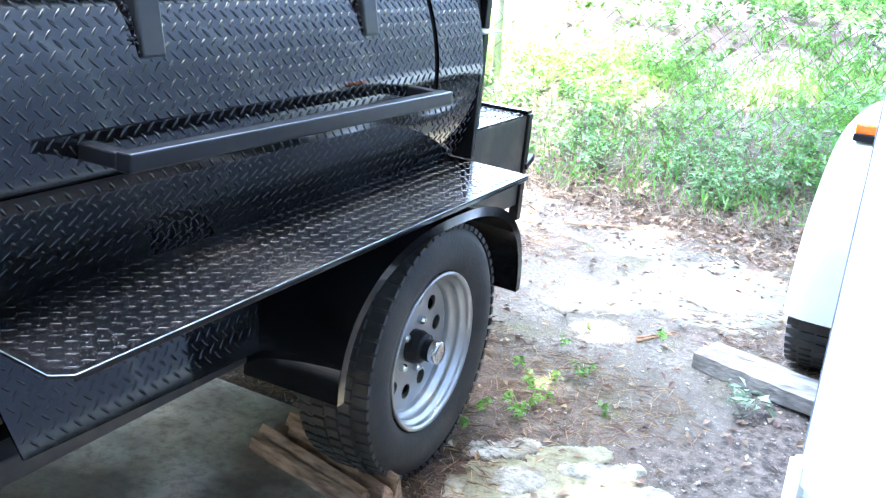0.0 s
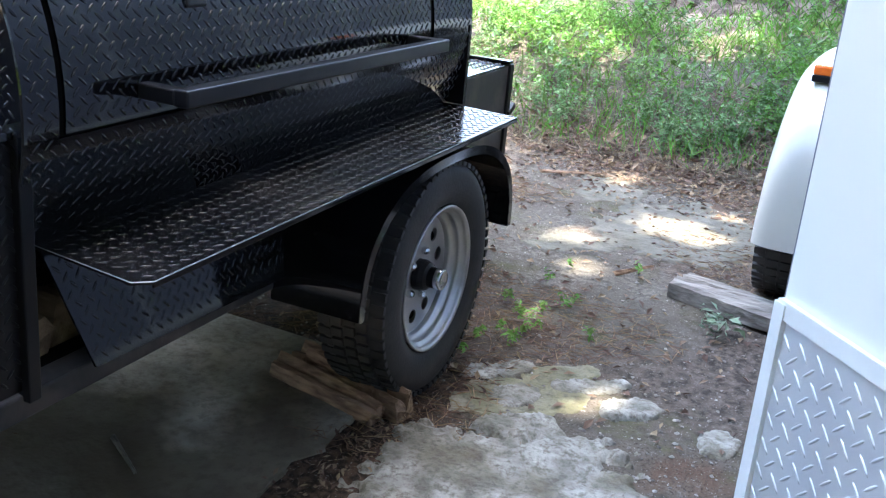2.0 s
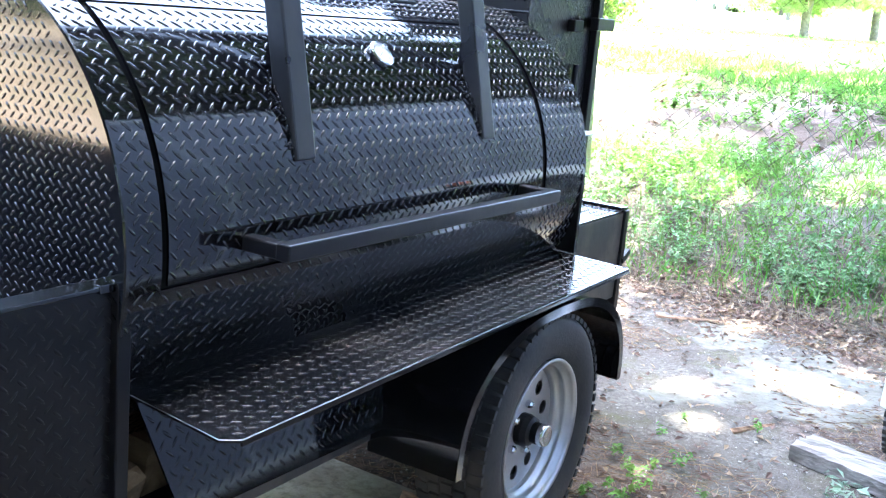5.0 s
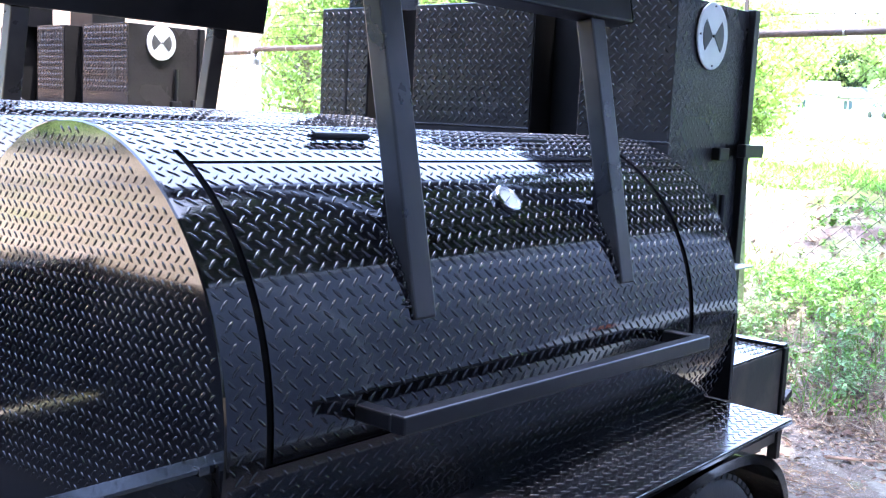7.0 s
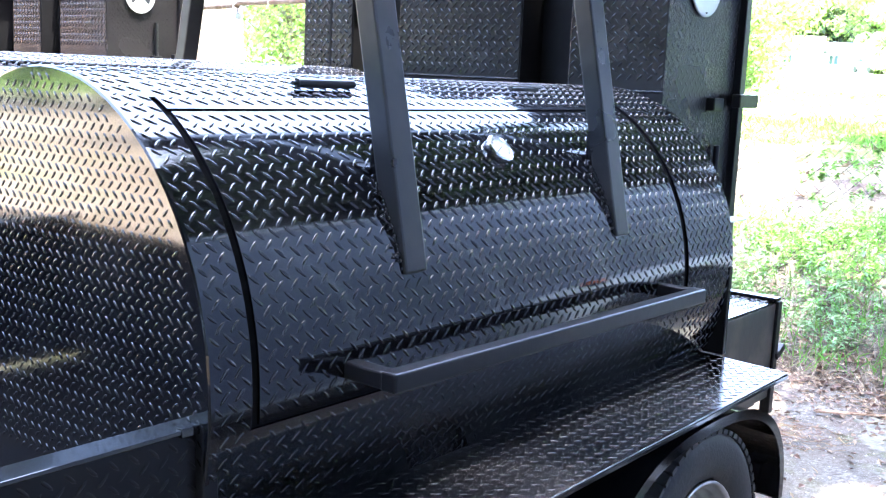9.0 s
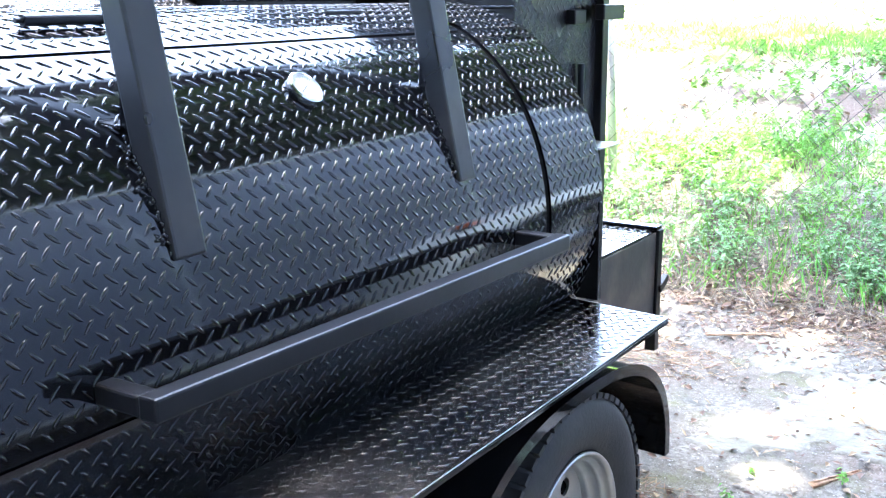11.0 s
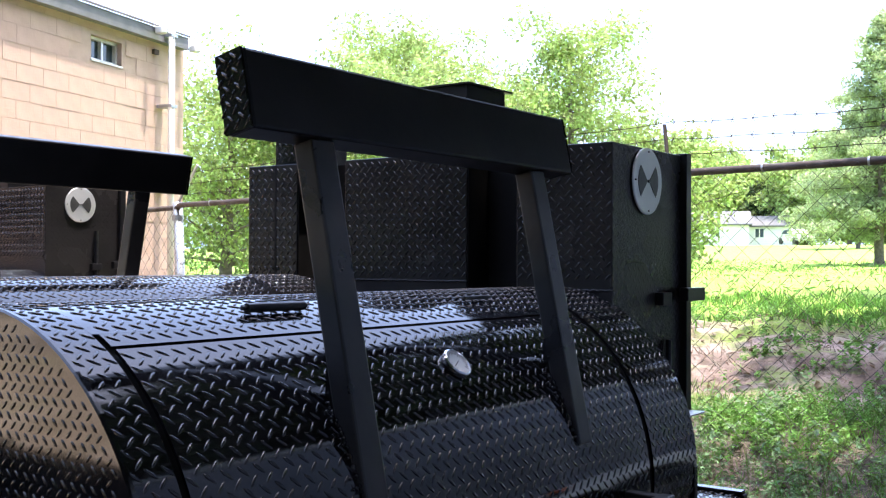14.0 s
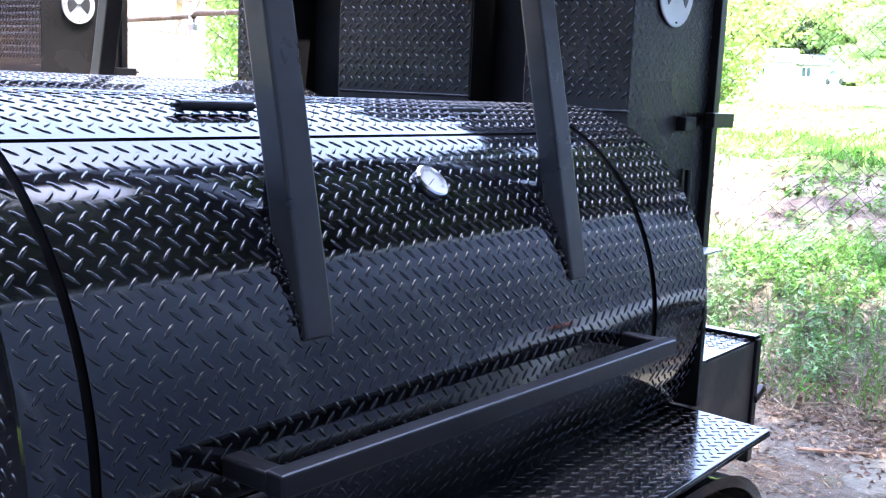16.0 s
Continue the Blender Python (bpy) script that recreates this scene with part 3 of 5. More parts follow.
    for x in (0.627, 1.367):
        arm = part("counterweight_arm", slab_of(bmesh.new(), x, x + 0.060, 0.0, 0.047, 0.0, 0.641, 0.005, lean), BLACK_TUBE, trailer,
                   "leaning square-tube arm")
        bm = bmesh.new()
        outline = [on_tank(0, p, RT + 0.002)[1:] for p in (20, 25, 30, 36, 42)] + [(-0.224, 1.365), (-0.268, 1.135)]
        prism(bm, outline, x + 0.004, x + 0.056, lambda a, c, d: (d, a, c))
        part("gusset", bm, BLACK, arm)
        bm = bmesh.new()
        for p in range(22, 43, 2):
            bmesh.ops.create_icosphere(bm, subdivisions=1, radius=0.0048, matrix=Matrix.Translation(on_tank(x, p, RT + 0.004)))
        blob = random.Random(int(x * 1000))
        for k in range(34):                        # spatter along the gusset's foot
            spot_at = on_tank(x - abs(blob.gauss(0.004, 0.010)), blob.uniform(19, 43), RT + 0.005)
            bmesh.ops.create_icosphere(bm, subdivisions=1, radius=blob.uniform(0.0018, 0.0050), matrix=Matrix.Translation(spot_at))
        tagged(part("weld", bm, BLACK, arm, smooth=True), kind="stuff")
    head = lean @ pose(0, 0, 0.641)
    beam = part("counterweight", slab_of(bmesh.new(), 0.478, 1.545, -0.011, 0.053, 0.0, 0.139, 0.006, head), BLACK_SATIN, trailer,
                "long box counterweight with tread-plate ends")
    for x, s in ((0.478, -1), (1.545, 1)):
        part("end_plate", slab_of(bmesh.new(), min(x, x + s * 0.005), max(x, x + s * 0.005), -0.010, 0.052, 0.001, 0.138, 0, head), BLACK, beam)
        tread("tread", lambda u, v, h, x=x, s=s: head @ Vector((x + s * (0.005 + h), u, v)), -0.010, 0.052, 0.001, 0.138, BLACK, beam, pu=0.022, pv=0.026, length=0.0225, wide=0.0055, margin=0.005)
    # hinge barrels on the top gap
    for x0, x1, r in ((0.622, 0.772, 0.0090), (1.320, 1.425, 0.005)):
        c0, c1 = Vector(on_tank(x0, 71.5, RT + 0.012)), Vector(on_tank(x1, 71.5, RT + 0.012))
        hinge = part("hinge", rod(bmesh.new(), c0, c1, r, n=16), BLACK_SATIN, trailer, "short black hinge barrel")
        part("pin", rod(bmesh.new(), c0 - Vector((0.012, 0, 0)), c1 + Vector((0.008, 0, 0)), r * 0.5), BLACK_SATIN, hinge)
    # thermometer
    th = Matrix.Translation(on_tank(1.041, 45.0, RT + 0.002)) @ Vector((0, -math.cos(radians(44.5)), math.sin(radians(44.5)))).to_track_quat("Z", "Y").to_matrix().to_4x4()
    spot = lambda a, c, d: th @ Vector((a, c, d))
    gauge = part("thermometer", lathe(bmesh.new(), [(0.030, 0), (0.033, 0.003), (0.0345, 0.006), (0.0345, 0.013), (0.031, 0.015), (0.030, 0.011)], spot, 32),
                 CHROME, trailer, "round dial thermometer", smooth=False)
    part("dial", lathe(bmesh.new(), [(0.0005, 0.0115), (0.0305, 0.0115)], spot, 32), DIAL, gauge, "white dial with dark marks")
    bm = bmesh.new()
    for k in range(25):
        a = radians(-135 + 270 * k / 24)
        m = th @ pose(0, 0, 0.0120, 0, 0, math.degrees(a))
        slab_of(bm, -0.0005, 0.0005, 0.022 if k % 4 else 0.019, 0.027, -0.0002, 0.0002, 0, m)
    slab_of(bm, -0.0009, 0.0009, -0.006, 0.020, 0.0002, 0.0008, 0, th @ pose(0, 0, 0.0120, 0, 0, 118))
    part("marks", bm, DARKMARK, gauge)
    # shelf in front of the tank
    outline = [(0.258, -0.255), (0.222, -0.522), (0.248, -0.550), (1.935, -0.545), (1.968, -0.255)]
    rise = lambda x: 0.0065 * (x - 0.25)     # it climbs a little towards the tail
    shelf = part("shelf", prism(bmesh.new(), outline, 0.709, 0.715, lambda a, c, d: (a, c, d + rise(a))), SHELF_BLACK, trailer, "tread-plate shelf with a clipped corner")
    tread("tread", lambda u, v, h: (u, v, 0.715 + rise(u) + h), 0.252, 1.940, -0.545, -0.262, BLACK, shelf, length=0.0235, wide=0.0052, high=0.0017)
    part("edge", boxed(0.250, 1.933, -0.5485, -0.5435, 0.701, 0.7105, 0.001, m=pose(0.25, 0, 0.709, 0, -0.372, 0) @ pose(-0.25, 0, -0.709)), BLACK, shelf)
    # bright thin rods paint the glint along the shelf's cut edge
    bm = bmesh.new()
    for a, c in zip(outline[:4], outline[1:]):
        rod(bm, (a[0], a[1], 0.7145 + rise(a[0])), (c[0], c[1], 0.7145 + rise(c[0])), 0.0009, n=6)
    part("worn_edge", bm, GALV, shelf, "thin bright line for the glint on the edge")
    for x in (0.30, 0.83, 1.388, 1.86):
        m = pose(x + 0.025, -0.276, 0.748, 20, 0, 3)
        part("weld_tab", slab_of(bmesh.new(), -0.034, 0.034, -0.006, 0.006, -0.016, 0.016, 0.004, m), BLACK_SATIN, shelf)
    # dark plate that closes the tank's tail end down to the shelf
    part("tail_plate", boxed(1.990, 2.0105, -0.336, 0.10, 0.722, 0.975, 0.002), BLACK_PLATE, trailer, "dark plate under the tank's tail end")
    # skirt under the shelf
    skirt = part("skirt", prism(bmesh.new(), [(0.272, 0.712), (0.338, 0.455), (1.06, 0.440), (1.06, 0.712)], 0.0, 0.006, lambda a, c, d: (a, -0.262 - (0.712 - c) * 0.28 + d, c)), BLACK, trailer, "tread-plate skirt below the shelf")
    tread("tread", lambda u, v, h: (u, -0.262 - (0.712 - v) * 0.28 - h, v), 0.29, 1.06, 0.455, 0.71, BLACK, skirt, high=0.0009, inside=lambda u, v: u > 0.285 + (0.712 - v) * 0.26)
    part("wheel_well", boxed(1.06, 2.05, -0.300, -0.292, 0.40, 0.712), SOOT_SHADE, trailer)
    return shell


def hole_plate(r, holes, hub, depth, thick, place):
    """A round plate with round holes through it."""
    bm = bmesh.new()
    loops = [[(r * math.cos(t), r * math.sin(t)) for t in [2 * math.pi * k / 48 for k in range(48)]]]
    for cx, cy, hr in holes + [(0, 0, hub)]:
        loops.append([(cx + hr * math.cos(t), cy + hr * math.sin(t)) for t in [2 * math.pi * k / 16 for k in range(16)]])
    for d in (depth, depth + thick):
        es = []
        for lp in loops:
            vs = [bm.verts.new(place(a, c, d)) for a, c in lp]
            es += [bm.edges.new((vs[k], vs[(k + 1) % len(vs)])) for k in range(len(vs))]
        bmesh.ops.triangle_fill(bm, use_beauty=True, use_dissolve=False, edges=es)
    bm.verts.ensure_lookup_table()
    n = len(bm.verts) // 2
    k = 0
    for lp in loops:
        m = len(lp)
        for i in range(m):
            bm.faces.new([bm.verts[q] for q in (k + i, k + (i + 1) % m, n + k + (i + 1) % m, n + k + i)])
        k += m
    bmesh.ops.recalc_face_normals(bm, faces=bm.faces)
    return bm


def build_wheel(parent, centre, white=False):
    """A trailer wheel that faces -y: tyre with tread blocks, spoked steel rim, hub and nuts."""
    cx, cy, cz = centre
    place = lambda a, c, d: (cx + a, cy - d, cz + c)
    prof = [(0.205, 0.072), (0.225, 0.094), (0.262, 0.104), (0.300, 0.102), (0.322, 0.094), (0.334, 0.078), (0.336, 0.04), (0.336, -0.04), (0.334, -0.078),
            (0.322, -0.094), (0.300, -0.102), (0.262, -0.104), (0.225, -0.094), (0.205, -0.072)]
    wheel = part("wheel", lathe(bmesh.new(), [(0.196, -0.085), (0.190, -0.03), (0.186, 0.0), (0.190, 0.030), (0.198, 0.066), (0.207, 0.082), (0.213, 0.088), (0.211, 0.094),
                                              (0.205, 0.092), (0.200, 0.084), (0.199, 0.074), (0.191, 0.070), (0.188, 0.062), (0.187, 0.048), (0.178, 0.044), (0.175, 0.036), (0.174, 0.018), (0.172, -0.01)], place, 64), RIM, parent,
                 "silver steel wheel with round holes", smooth=True)
    tyre = part("tyre", lathe(bmesh.new(), prof, place, 72), RUBBER, wheel, "black trailer tyre", smooth=True)
    bm = bmesh.new()
    n = 62
    for k in range(n):
        t = 360 * k / n
        for d0, d1, sk in ((0.060, 0.097, 0), (0.022, 0.054, 8), (-0.016, 0.016, -8), (-0.054, -0.022, 8), (-0.097, -0.060, 0)):
            m = Matrix.Translation((cx, cy, cz)) @ pose(0, 0, 0, 0, t + sk * 0.25, 0)
            drop = 0.007 if abs(d0 + d1) > 0.1 else 0
            slab_of(bm, -0.0115, 0.0115, -d1, -d0, 0.326, 0.345 - drop, 0, m)
    tagged(part("tyre_tread", bm, RUBBER, wheel), kind="stuff")
    holes = [(0.128 * math.cos(radians(a)), 0.128 * math.sin(radians(a)), 0.021) for a in range(12, 372, 36)]
    nuts = [(0.070 * math.cos(radians(a)), 0.070 * math.sin(radians(a))) for a in range(0, 360, 72)]
    part("wheel_face", hole_plate(0.176, holes, 0.045, 0.020, 0.006, place), RIM, wheel)
    part("drum", lathe(bmesh.new(), [(0.0, -0.01), (0.15, -0.01), (0.15, 0.008), (0.0, 0.008)], place, 32), SOOT_SHADE, wheel)
    part("hub", lathe(bmesh.new(), [(0.046, 0.01), (0.046, 0.045), (0.040, 0.060), (0.030, 0.066), (0.030, 0.098)], place, 24), BLACK_SATIN, wheel, "black hub")
    part("grease_cap", lathe(bmesh.new(), [(0.030, 0.086), (0.031, 0.104), (0.027, 0.108), (0.020, 0.104), (0.0, 0.104)], place, 24), CHROME, wheel, "bright cap", smooth=True)
    for a, c in nuts:
        part("wheel_nut", lathe(bmesh.new(), [(0.011, 0.024), (0.011, 0.040), (0.007, 0.046), (0.0, 0.048)], lambda p, q, d, a=a, c=c: place(a + p, c + q, d), 6), CHROME, wheel)
    return wheel


def build_fender(parent, cx, cz, half, top, y_out, y_in, material, name="fender", power=2.5, foot=0.375, thick=0.005, label=""):
    """An arched sheet over the wheel with a rolled outer lip."""
    pts = []
    n = 40
    for k in range(n + 1):
        t = math.pi * k / n
        c, s = math.cos(t), math.sin(t)
        pts.append((cx - half * math.copysign(abs(c) ** (2 / power), c), foot + (top - foot) * abs(s) ** (2 / power)))
    bm = bmesh.new()
    out = []
    for i, (x, z) in enumerate(pts):
        a, c = pts[max(i - 1, 0)], pts[min(i + 1, n)]
        d = Vector((c[0] - a[0], c[1] - a[1])).normalized()
        nx, nz = -d.y, d.x
        out.append([bm.verts.new(p) for p in ((x, y_out, z), (x, y_in, z), (x - nx * thick, y_in, z - nz * thick), (x - nx * 0.022, y_out, z - nz * 0.022),
                                              (x - nx * 0.022, y_out - 0.004, z - nz * 0.022), (x + nx * 0.004, y_out - 0.004, z + nz * 0.004))])
    for a, c in zip(out, out[1:]):
        for i in range(6):
            bm.faces.new((a[i], a[(i + 1) % 6], c[(i + 1) % 6], c[i]))
    bm.faces.new(out[0])
    bm.faces.new(out[-1][::-1])
    bmesh.ops.recalc_face_normals(bm, faces=bm.faces)
    for f in bm.faces:
        f.smooth = abs(f.normal.y) < 0.3
    for e in bm.edges:
        e.smooth = e.calc_face_angle(0) < 0.6
    return part(name, bm, material, parent, label)


def cabinet_front(cab, ca, cb, cz, panels, first):
    """Plates of the cabinet's long face with black slots between them; the first plate may already stand."""
    for ya, yb in panels[1:]:
        part("cabinet_body", boxed(ca, cb, ya, yb, 0.70, cz, 0.003), BLACK_PLATE, cab)
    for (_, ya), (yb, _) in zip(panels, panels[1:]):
        # black back and liners put the slot's shade into their colour
        part("slot", boxed(ca + 0.12, cb, ya + 0.001, yb - 0.001, 0.70, cz - 0.002), SOOT_SHADE, cab, "deep black slot")
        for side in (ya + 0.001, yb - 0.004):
            part("slot_side", boxed(ca + 0.004, ca + 0.118, side, side + 0.003, 0.70, cz - 0.002), SOOT_SHADE, cab)
    part("seam", boxed(ca - 0.002, ca - 0.0002, 1.274, 1.284, 1.465, cz - 0.002), SOOT_SHADE, cab)
    for ya, yb in panels[first:]:
        tread("tread", lambda u, v, h: (ca - h, u, v), ya, yb, 1.465, cz, BLACK, cab, high=0.0038, margin=0.012,
              inside=lambda u, v: min((u - YC) ** 2, (u - 2 * YM + YC) ** 2) + (v - ZC) ** 2 > (RT + 0.02) ** 2 and abs(u - 1.279) > 0.014)


def build_trailer():
    trailer = thing("smoker_trailer", "glossy black tread-plate barbecue smoker trailer with twin round tanks", "smoker trailer")
    before = set(bpy.data.objects)
    tank_side(trailer)
    fender = build_fender(trailer, 1.466, 0.34, 0.485, 0.700, -0.552, -0.300, BLACK, label="arched black fender")
    build_wheel(trailer, (1.458, -0.450, 0.338))
    # open bin ahead of the tank, with an angle-iron rim
    panel = part("bin_panel", boxed(-0.80, 0.188, -0.304, -0.298, 0.462, 0.940, 0.001), BLACK_SATIN, trailer, "tread-plate bin front")
    tread("tread", lambda u, v, h: (u, -0.304 - h, v), -0.80, 0.185, 0.47, 0.935, BLACK_SATIN, panel, high=0.0020)
    part("bin_rim", boxed(-0.80, 0.196, -0.312, -0.262, 0.934, 0.942, 0.002), BLACK, trailer, "angle-iron rim of the bin")
    part("bin_corner", boxed(0.150, 0.198, -0.314, -0.298, 0.930, 0.945, 0.002), BLACK, trailer)
    part("bin_post", boxed(0.182, 0.212, -0.322, -0.292, 0.440, 0.944, 0.003), BLACK_SATIN, trailer)
    # added black sheets that stand in for the shade below the tank
    part("belly_pan", boxed(0.20, 1.06, -0.245, 0.45, 0.4465, 0.4505), SOOT_SHADE, trailer)
    part("belly_plate", boxed(0.20, 1.06, 0.452, 0.458, 0.445, 0.80), SOOT_SHADE, trailer)
    # frame rail
    part("frame_rail", boxed(-1.75, 2.02, -0.306, -0.246, 0.402, 0.454, 0.005), BLACK_DUSTY, trailer, "dusty square-tube frame rail")
    sides = [o for o in bpy.data.objects if o not in before]
    # the far side of the trailer is the same, turned about
    flip = Matrix.Translation((0, 2 * YM, 0.024)) @ Matrix.Diagonal((1, -1, 1, 1))
    made = {}
    swap = Matrix.Translation((2.21, 2 * YM, 0.024)) @ Matrix.Diagonal((-1, -1, 1, 1))
    turned = ("counterweight", "counterweight_arm", "hinge", "thermometer", "tank_door")
    for o in sides:
        q = o.copy()
        q.data = o.data.copy()
        about = [n for n in (o.name, o.parent.name) if n.split(".")[0] in turned]
        q.data.transform(swap if about else flip)
        if not about:
            q.data.flip_normals()
        scene.collection.objects.link(q)
        made[o] = q
    for o, q in made.items():
        q.parent = made.get(o.parent, o.parent)
    for x in (-1.2, -0.4, 0.25, 1.46, 2.6):
        part("cross_member", boxed(x, x + 0.06, -0.180, 2 * YM + 0.180, 0.385, 0.445, 0.005), BLACK_DUSTY, trailer)
    part("axle", rod(bmesh.new(), (1.47, -0.40, 0.338), (1.47, 2 * YM + 0.40, 0.338), 0.038, n=20), BLACK_DUSTY, trailer)
    part("bin_end", boxed(-0.806, -0.800, -0.30, 2 * YM + 0.30, 0.462, 0.940), BLACK_SATIN, trailer)
    part("bin_floor", boxed(-0.80, 0.19, -0.29, 2 * YM + 0.29, 0.457, 0.463), SOOT_SHADE, trailer)
    tongue = part("tongue", boxed(-3.0, -1.75, YM - 0.05, YM + 0.05, 0.37, 0.46, 0.008), BLACK_DUSTY, trailer, "towing tongue")
    part("jack", rod(bmesh.new(), (-2.3, YM, 0.0), (-2.3, YM, 0.9), 0.03, n=16), GALV, tongue)
    # upright cabinet over the firebox
    ca, cb, cz = 2.011, 2.533, 1.878
    y0, y1 = -0.076, 1.420
    panels = ((y0, 0.248), (0.434, 0.945), (1.172, y1))        # plates with two deep slots between them
    cab = part("cabinet", boxed(ca, cb, *panels[0], 0.70, cz, 0.003), BLACK_PLATE, trailer, "tall tread-plate smoking cabinet")
    cabinet_front(cab, ca, cb, cz, panels, 0)
    tread("tread", lambda u, v, h: (u, y0 - h, v), ca, cb - 0.03, 0.72, cz, BLACK_PLATE, cab, high=0.0008)
    part("corner_angle", boxed(cb - 0.034, cb + 0.006, y0 - 0.022, y0 + 0.03, 0.72, cz + 0.006, 0.003), BLACK_SATIN, cab)
    part("latch_bracket", boxed(cb - 0.10, cb + 0.043, y0 - 0.055, y0 - 0.024, 1.405, 1.448, 0.004), BLACK_SATIN, cab)
    part("latch_pin", rod(bmesh.new(), (cb + 0.04, y0 - 0.04, 1.427), (cb + 0.068, y0 - 0.04, 1.427), 0.006), BLACK_SATIN, cab)
    part("door_rod", rod(bmesh.new(), (2.375, y0 - 0.014, 0.90), (2.375, y0 - 0.014, 1.285), 0.010), BLACK_SATIN, cab)
    part("hook_plate", boxed(2.36, 2.50, y0 - 0.085, y0 + 0.0, 1.046, 1.052, 0.002), GALV, cab, "bright metal hook plate")
    # vent disc with two wedge openings
    vc = (2.232, y0 - 0.004, 1.776)
    on_disc = lambda a, c, d: (vc[0] + a, vc[1] - d, vc[2] + c)
    disc = part("vent_disc", lathe(bmesh.new(), [(0.0, 0.006), (0.099, 0.006), (0.102, 0.004), (0.102, 0.0)], on_disc, 48), ALU, cab, "round bright draft vent")
    for a0 in (0, 180):
        wedge = [(0.006 * math.cos(radians(a0)), 0.006 * math.sin(radians(a0)))] + [
            (0.070 * math.cos(radians(a0 + q)), 0.070 * math.sin(radians(a0 + q))) for q in range(-42, 43, 6)]
        part("vent_opening", prism(bmesh.new(), wedge, 0.0055, 0.0075, on_disc), DARKMARK, disc)
    for a, c, r in ((0, 0.09, 0.0028), (0, -0.09, 0.0028), (-0.09, 0, 0.0028), (0, 0, 0.005)):
        part("bolt", rod(bmesh.new(), on_disc(a, c, 0.005), on_disc(a, c, 0.010), r, n=8), DARKMARK, disc)
    part("knob", boxed(2.30, 2.37, y0 - 0.03, y0, 1.395, 1.435, 0.004), BLACK_SATIN, cab)
    stack = part("chimney", boxed(2.150, 2.385, 0.53, 0.79, cz, 2.121, 0.002), BLACK_SATIN, trailer, "square black chimney with a flat lid")
    part("lid", boxed(2.138, 2.415, 0.516, 0.804, 2.1215, 2.128, 0.001), BLACK_SATIN, stack)
    # weld beads where the tanks' end plate meets the cabinet
    for (ya, yb), zw in zip(panels, (1.446, 1.466, 1.446)):
        bead = bmesh.new()
        for k in range(int((yb - ya) / 0.007)):
            bmesh.ops.create_icosphere(bead, subdivisions=1, radius=0.0045, matrix=Matrix.Translation((ca - 0.001, ya + 0.007 * k, zw + 0.001 * math.sin(k * 1.7))))
        tagged(part("weld", bead, BLACK, cab, smooth=True), kind="stuff")
    tall = part("flue", boxed(2.02, 2.22, 1.12, 1.29, cz, 2.02, 0.002), BLACK, trailer, "upright tread-plate flue")
    tread("tread", lambda u, v, h: (2.02 - h, u, v), 1.12, 1.29, cz, 2.02, BLACK, tall)
    # firebox at the tail
    fb = part("firebox", boxed(2.02, 2.77, -0.190, 2 * YM + 0.190, 0.40, 0.736, 0.003), BLACK_DUSTY, trailer, "low firebox with smooth sides")
    part("firebox_top", boxed(2.02, 2.77, -0.188, 2 * YM + 0.188, 0.7375, 0.743, 0.001), BLACK, fb)
    tread("tread", lambda u, v, h: (u, v, 0.743 + h), 2.54, 2.745, -0.183, 2 * YM + 0.183, BLACK, fb)
    part("rim_angle", boxed(2.738, 2.778, -0.194, 2 * YM + 0.194, 0.744, 0.756, 0.002), BLACK, fb)
    part("corner_post", boxed(2.744, 2.780, -0.200, -0.164, 0.34, 0.744, 0.003), BLACK_SATIN, fb)
    part("latch", slab_of(bmesh.new(), 0, 0.07, -0.01, 0.01, -0.012, 0.012, 0.003, pose(2.76, -0.198, 0.545, 0, -25, 0)), BLACK_SATIN, fb)
    return trailer


smoker = build_trailer()
twin = copy_thing(smoker, pose(0.735, 3.90, 0.075))
tagged(twin, "second black tread-plate smoker trailer parked beyond the first", "smoker trailer")
# the second trailer has no counterweight on this side, and a longer door rod
for o in list(twin.children):
    if o.name.split(".")[0] in ("counterweight", "counterweight_arm") and np.mean([v.co.y for v in o.data.vertices]) < YM:
        for q in list(o.children) + [o]:
            bpy.data.objects.remove(q)
for o in twin.children:                # and its tanks sit a little lower
    if o.name.split(".")[0] in ("tank", "end_cap", "tank_door", "hinge", "thermometer"):
        o.location.z -= 0.06
part("door_rod", rod(bmesh.new(), (2.335, -0.092, 1.15), (2.335, -0.092, 1.625), 0.011), BLACK_SATIN, twin)
twin_cabinet = next(o for o in twin.children if o.name.split(".")[0] == "cabinet")
for o in list(twin_cabinet.children):          # its first plate is wider and the first slot stands further in
    xs = [v.co.x for v in o.data.vertices]
    if o.name.split(".")[0] in ("cabinet_body", "slot", "slot_side") or (o.name.split(".")[0] in ("tread", "seam", "weld") and max(xs) - min(xs) < 0.03):
        bpy.data.objects.remove(o)
wide_plate = part("cabinet", boxed(2.011, 2.533, -0.076, 0.410, 0.70, 1.878, 0.003), BLACK_PLATE, twin)
twin_cabinet.data = wide_plate.data
bpy.data.objects.remove(wide_plate)
cabinet_front(twin_cabinet, 2.011, 2.533, 1.878, ((-0.076, 0.410), (0.625, 0.945), (1.172, 1.420)), 0)
part("seam", boxed(2.007, 2.0109, -0.074, 0.408, 1.572, 1.580, 0.001), BLACK_PLATE, twin)


# ---- white enclosed trailer ----
def build_box_trailer():
    van = thing("enclosed_trailer", "white enclosed cargo trailer with an aluminium stone guard", "trailer", at=(0, 0, 0))
    cx, cy = 0.174, -1.556
    ax, ay = -0.98, -2.61
    yb, xe = -3.66, 5.2
    lo, hi = 0.36, 2.42
    plan = [(cx, cy), (xe, cy), (xe, yb), (cx, yb), (ax, ay)]
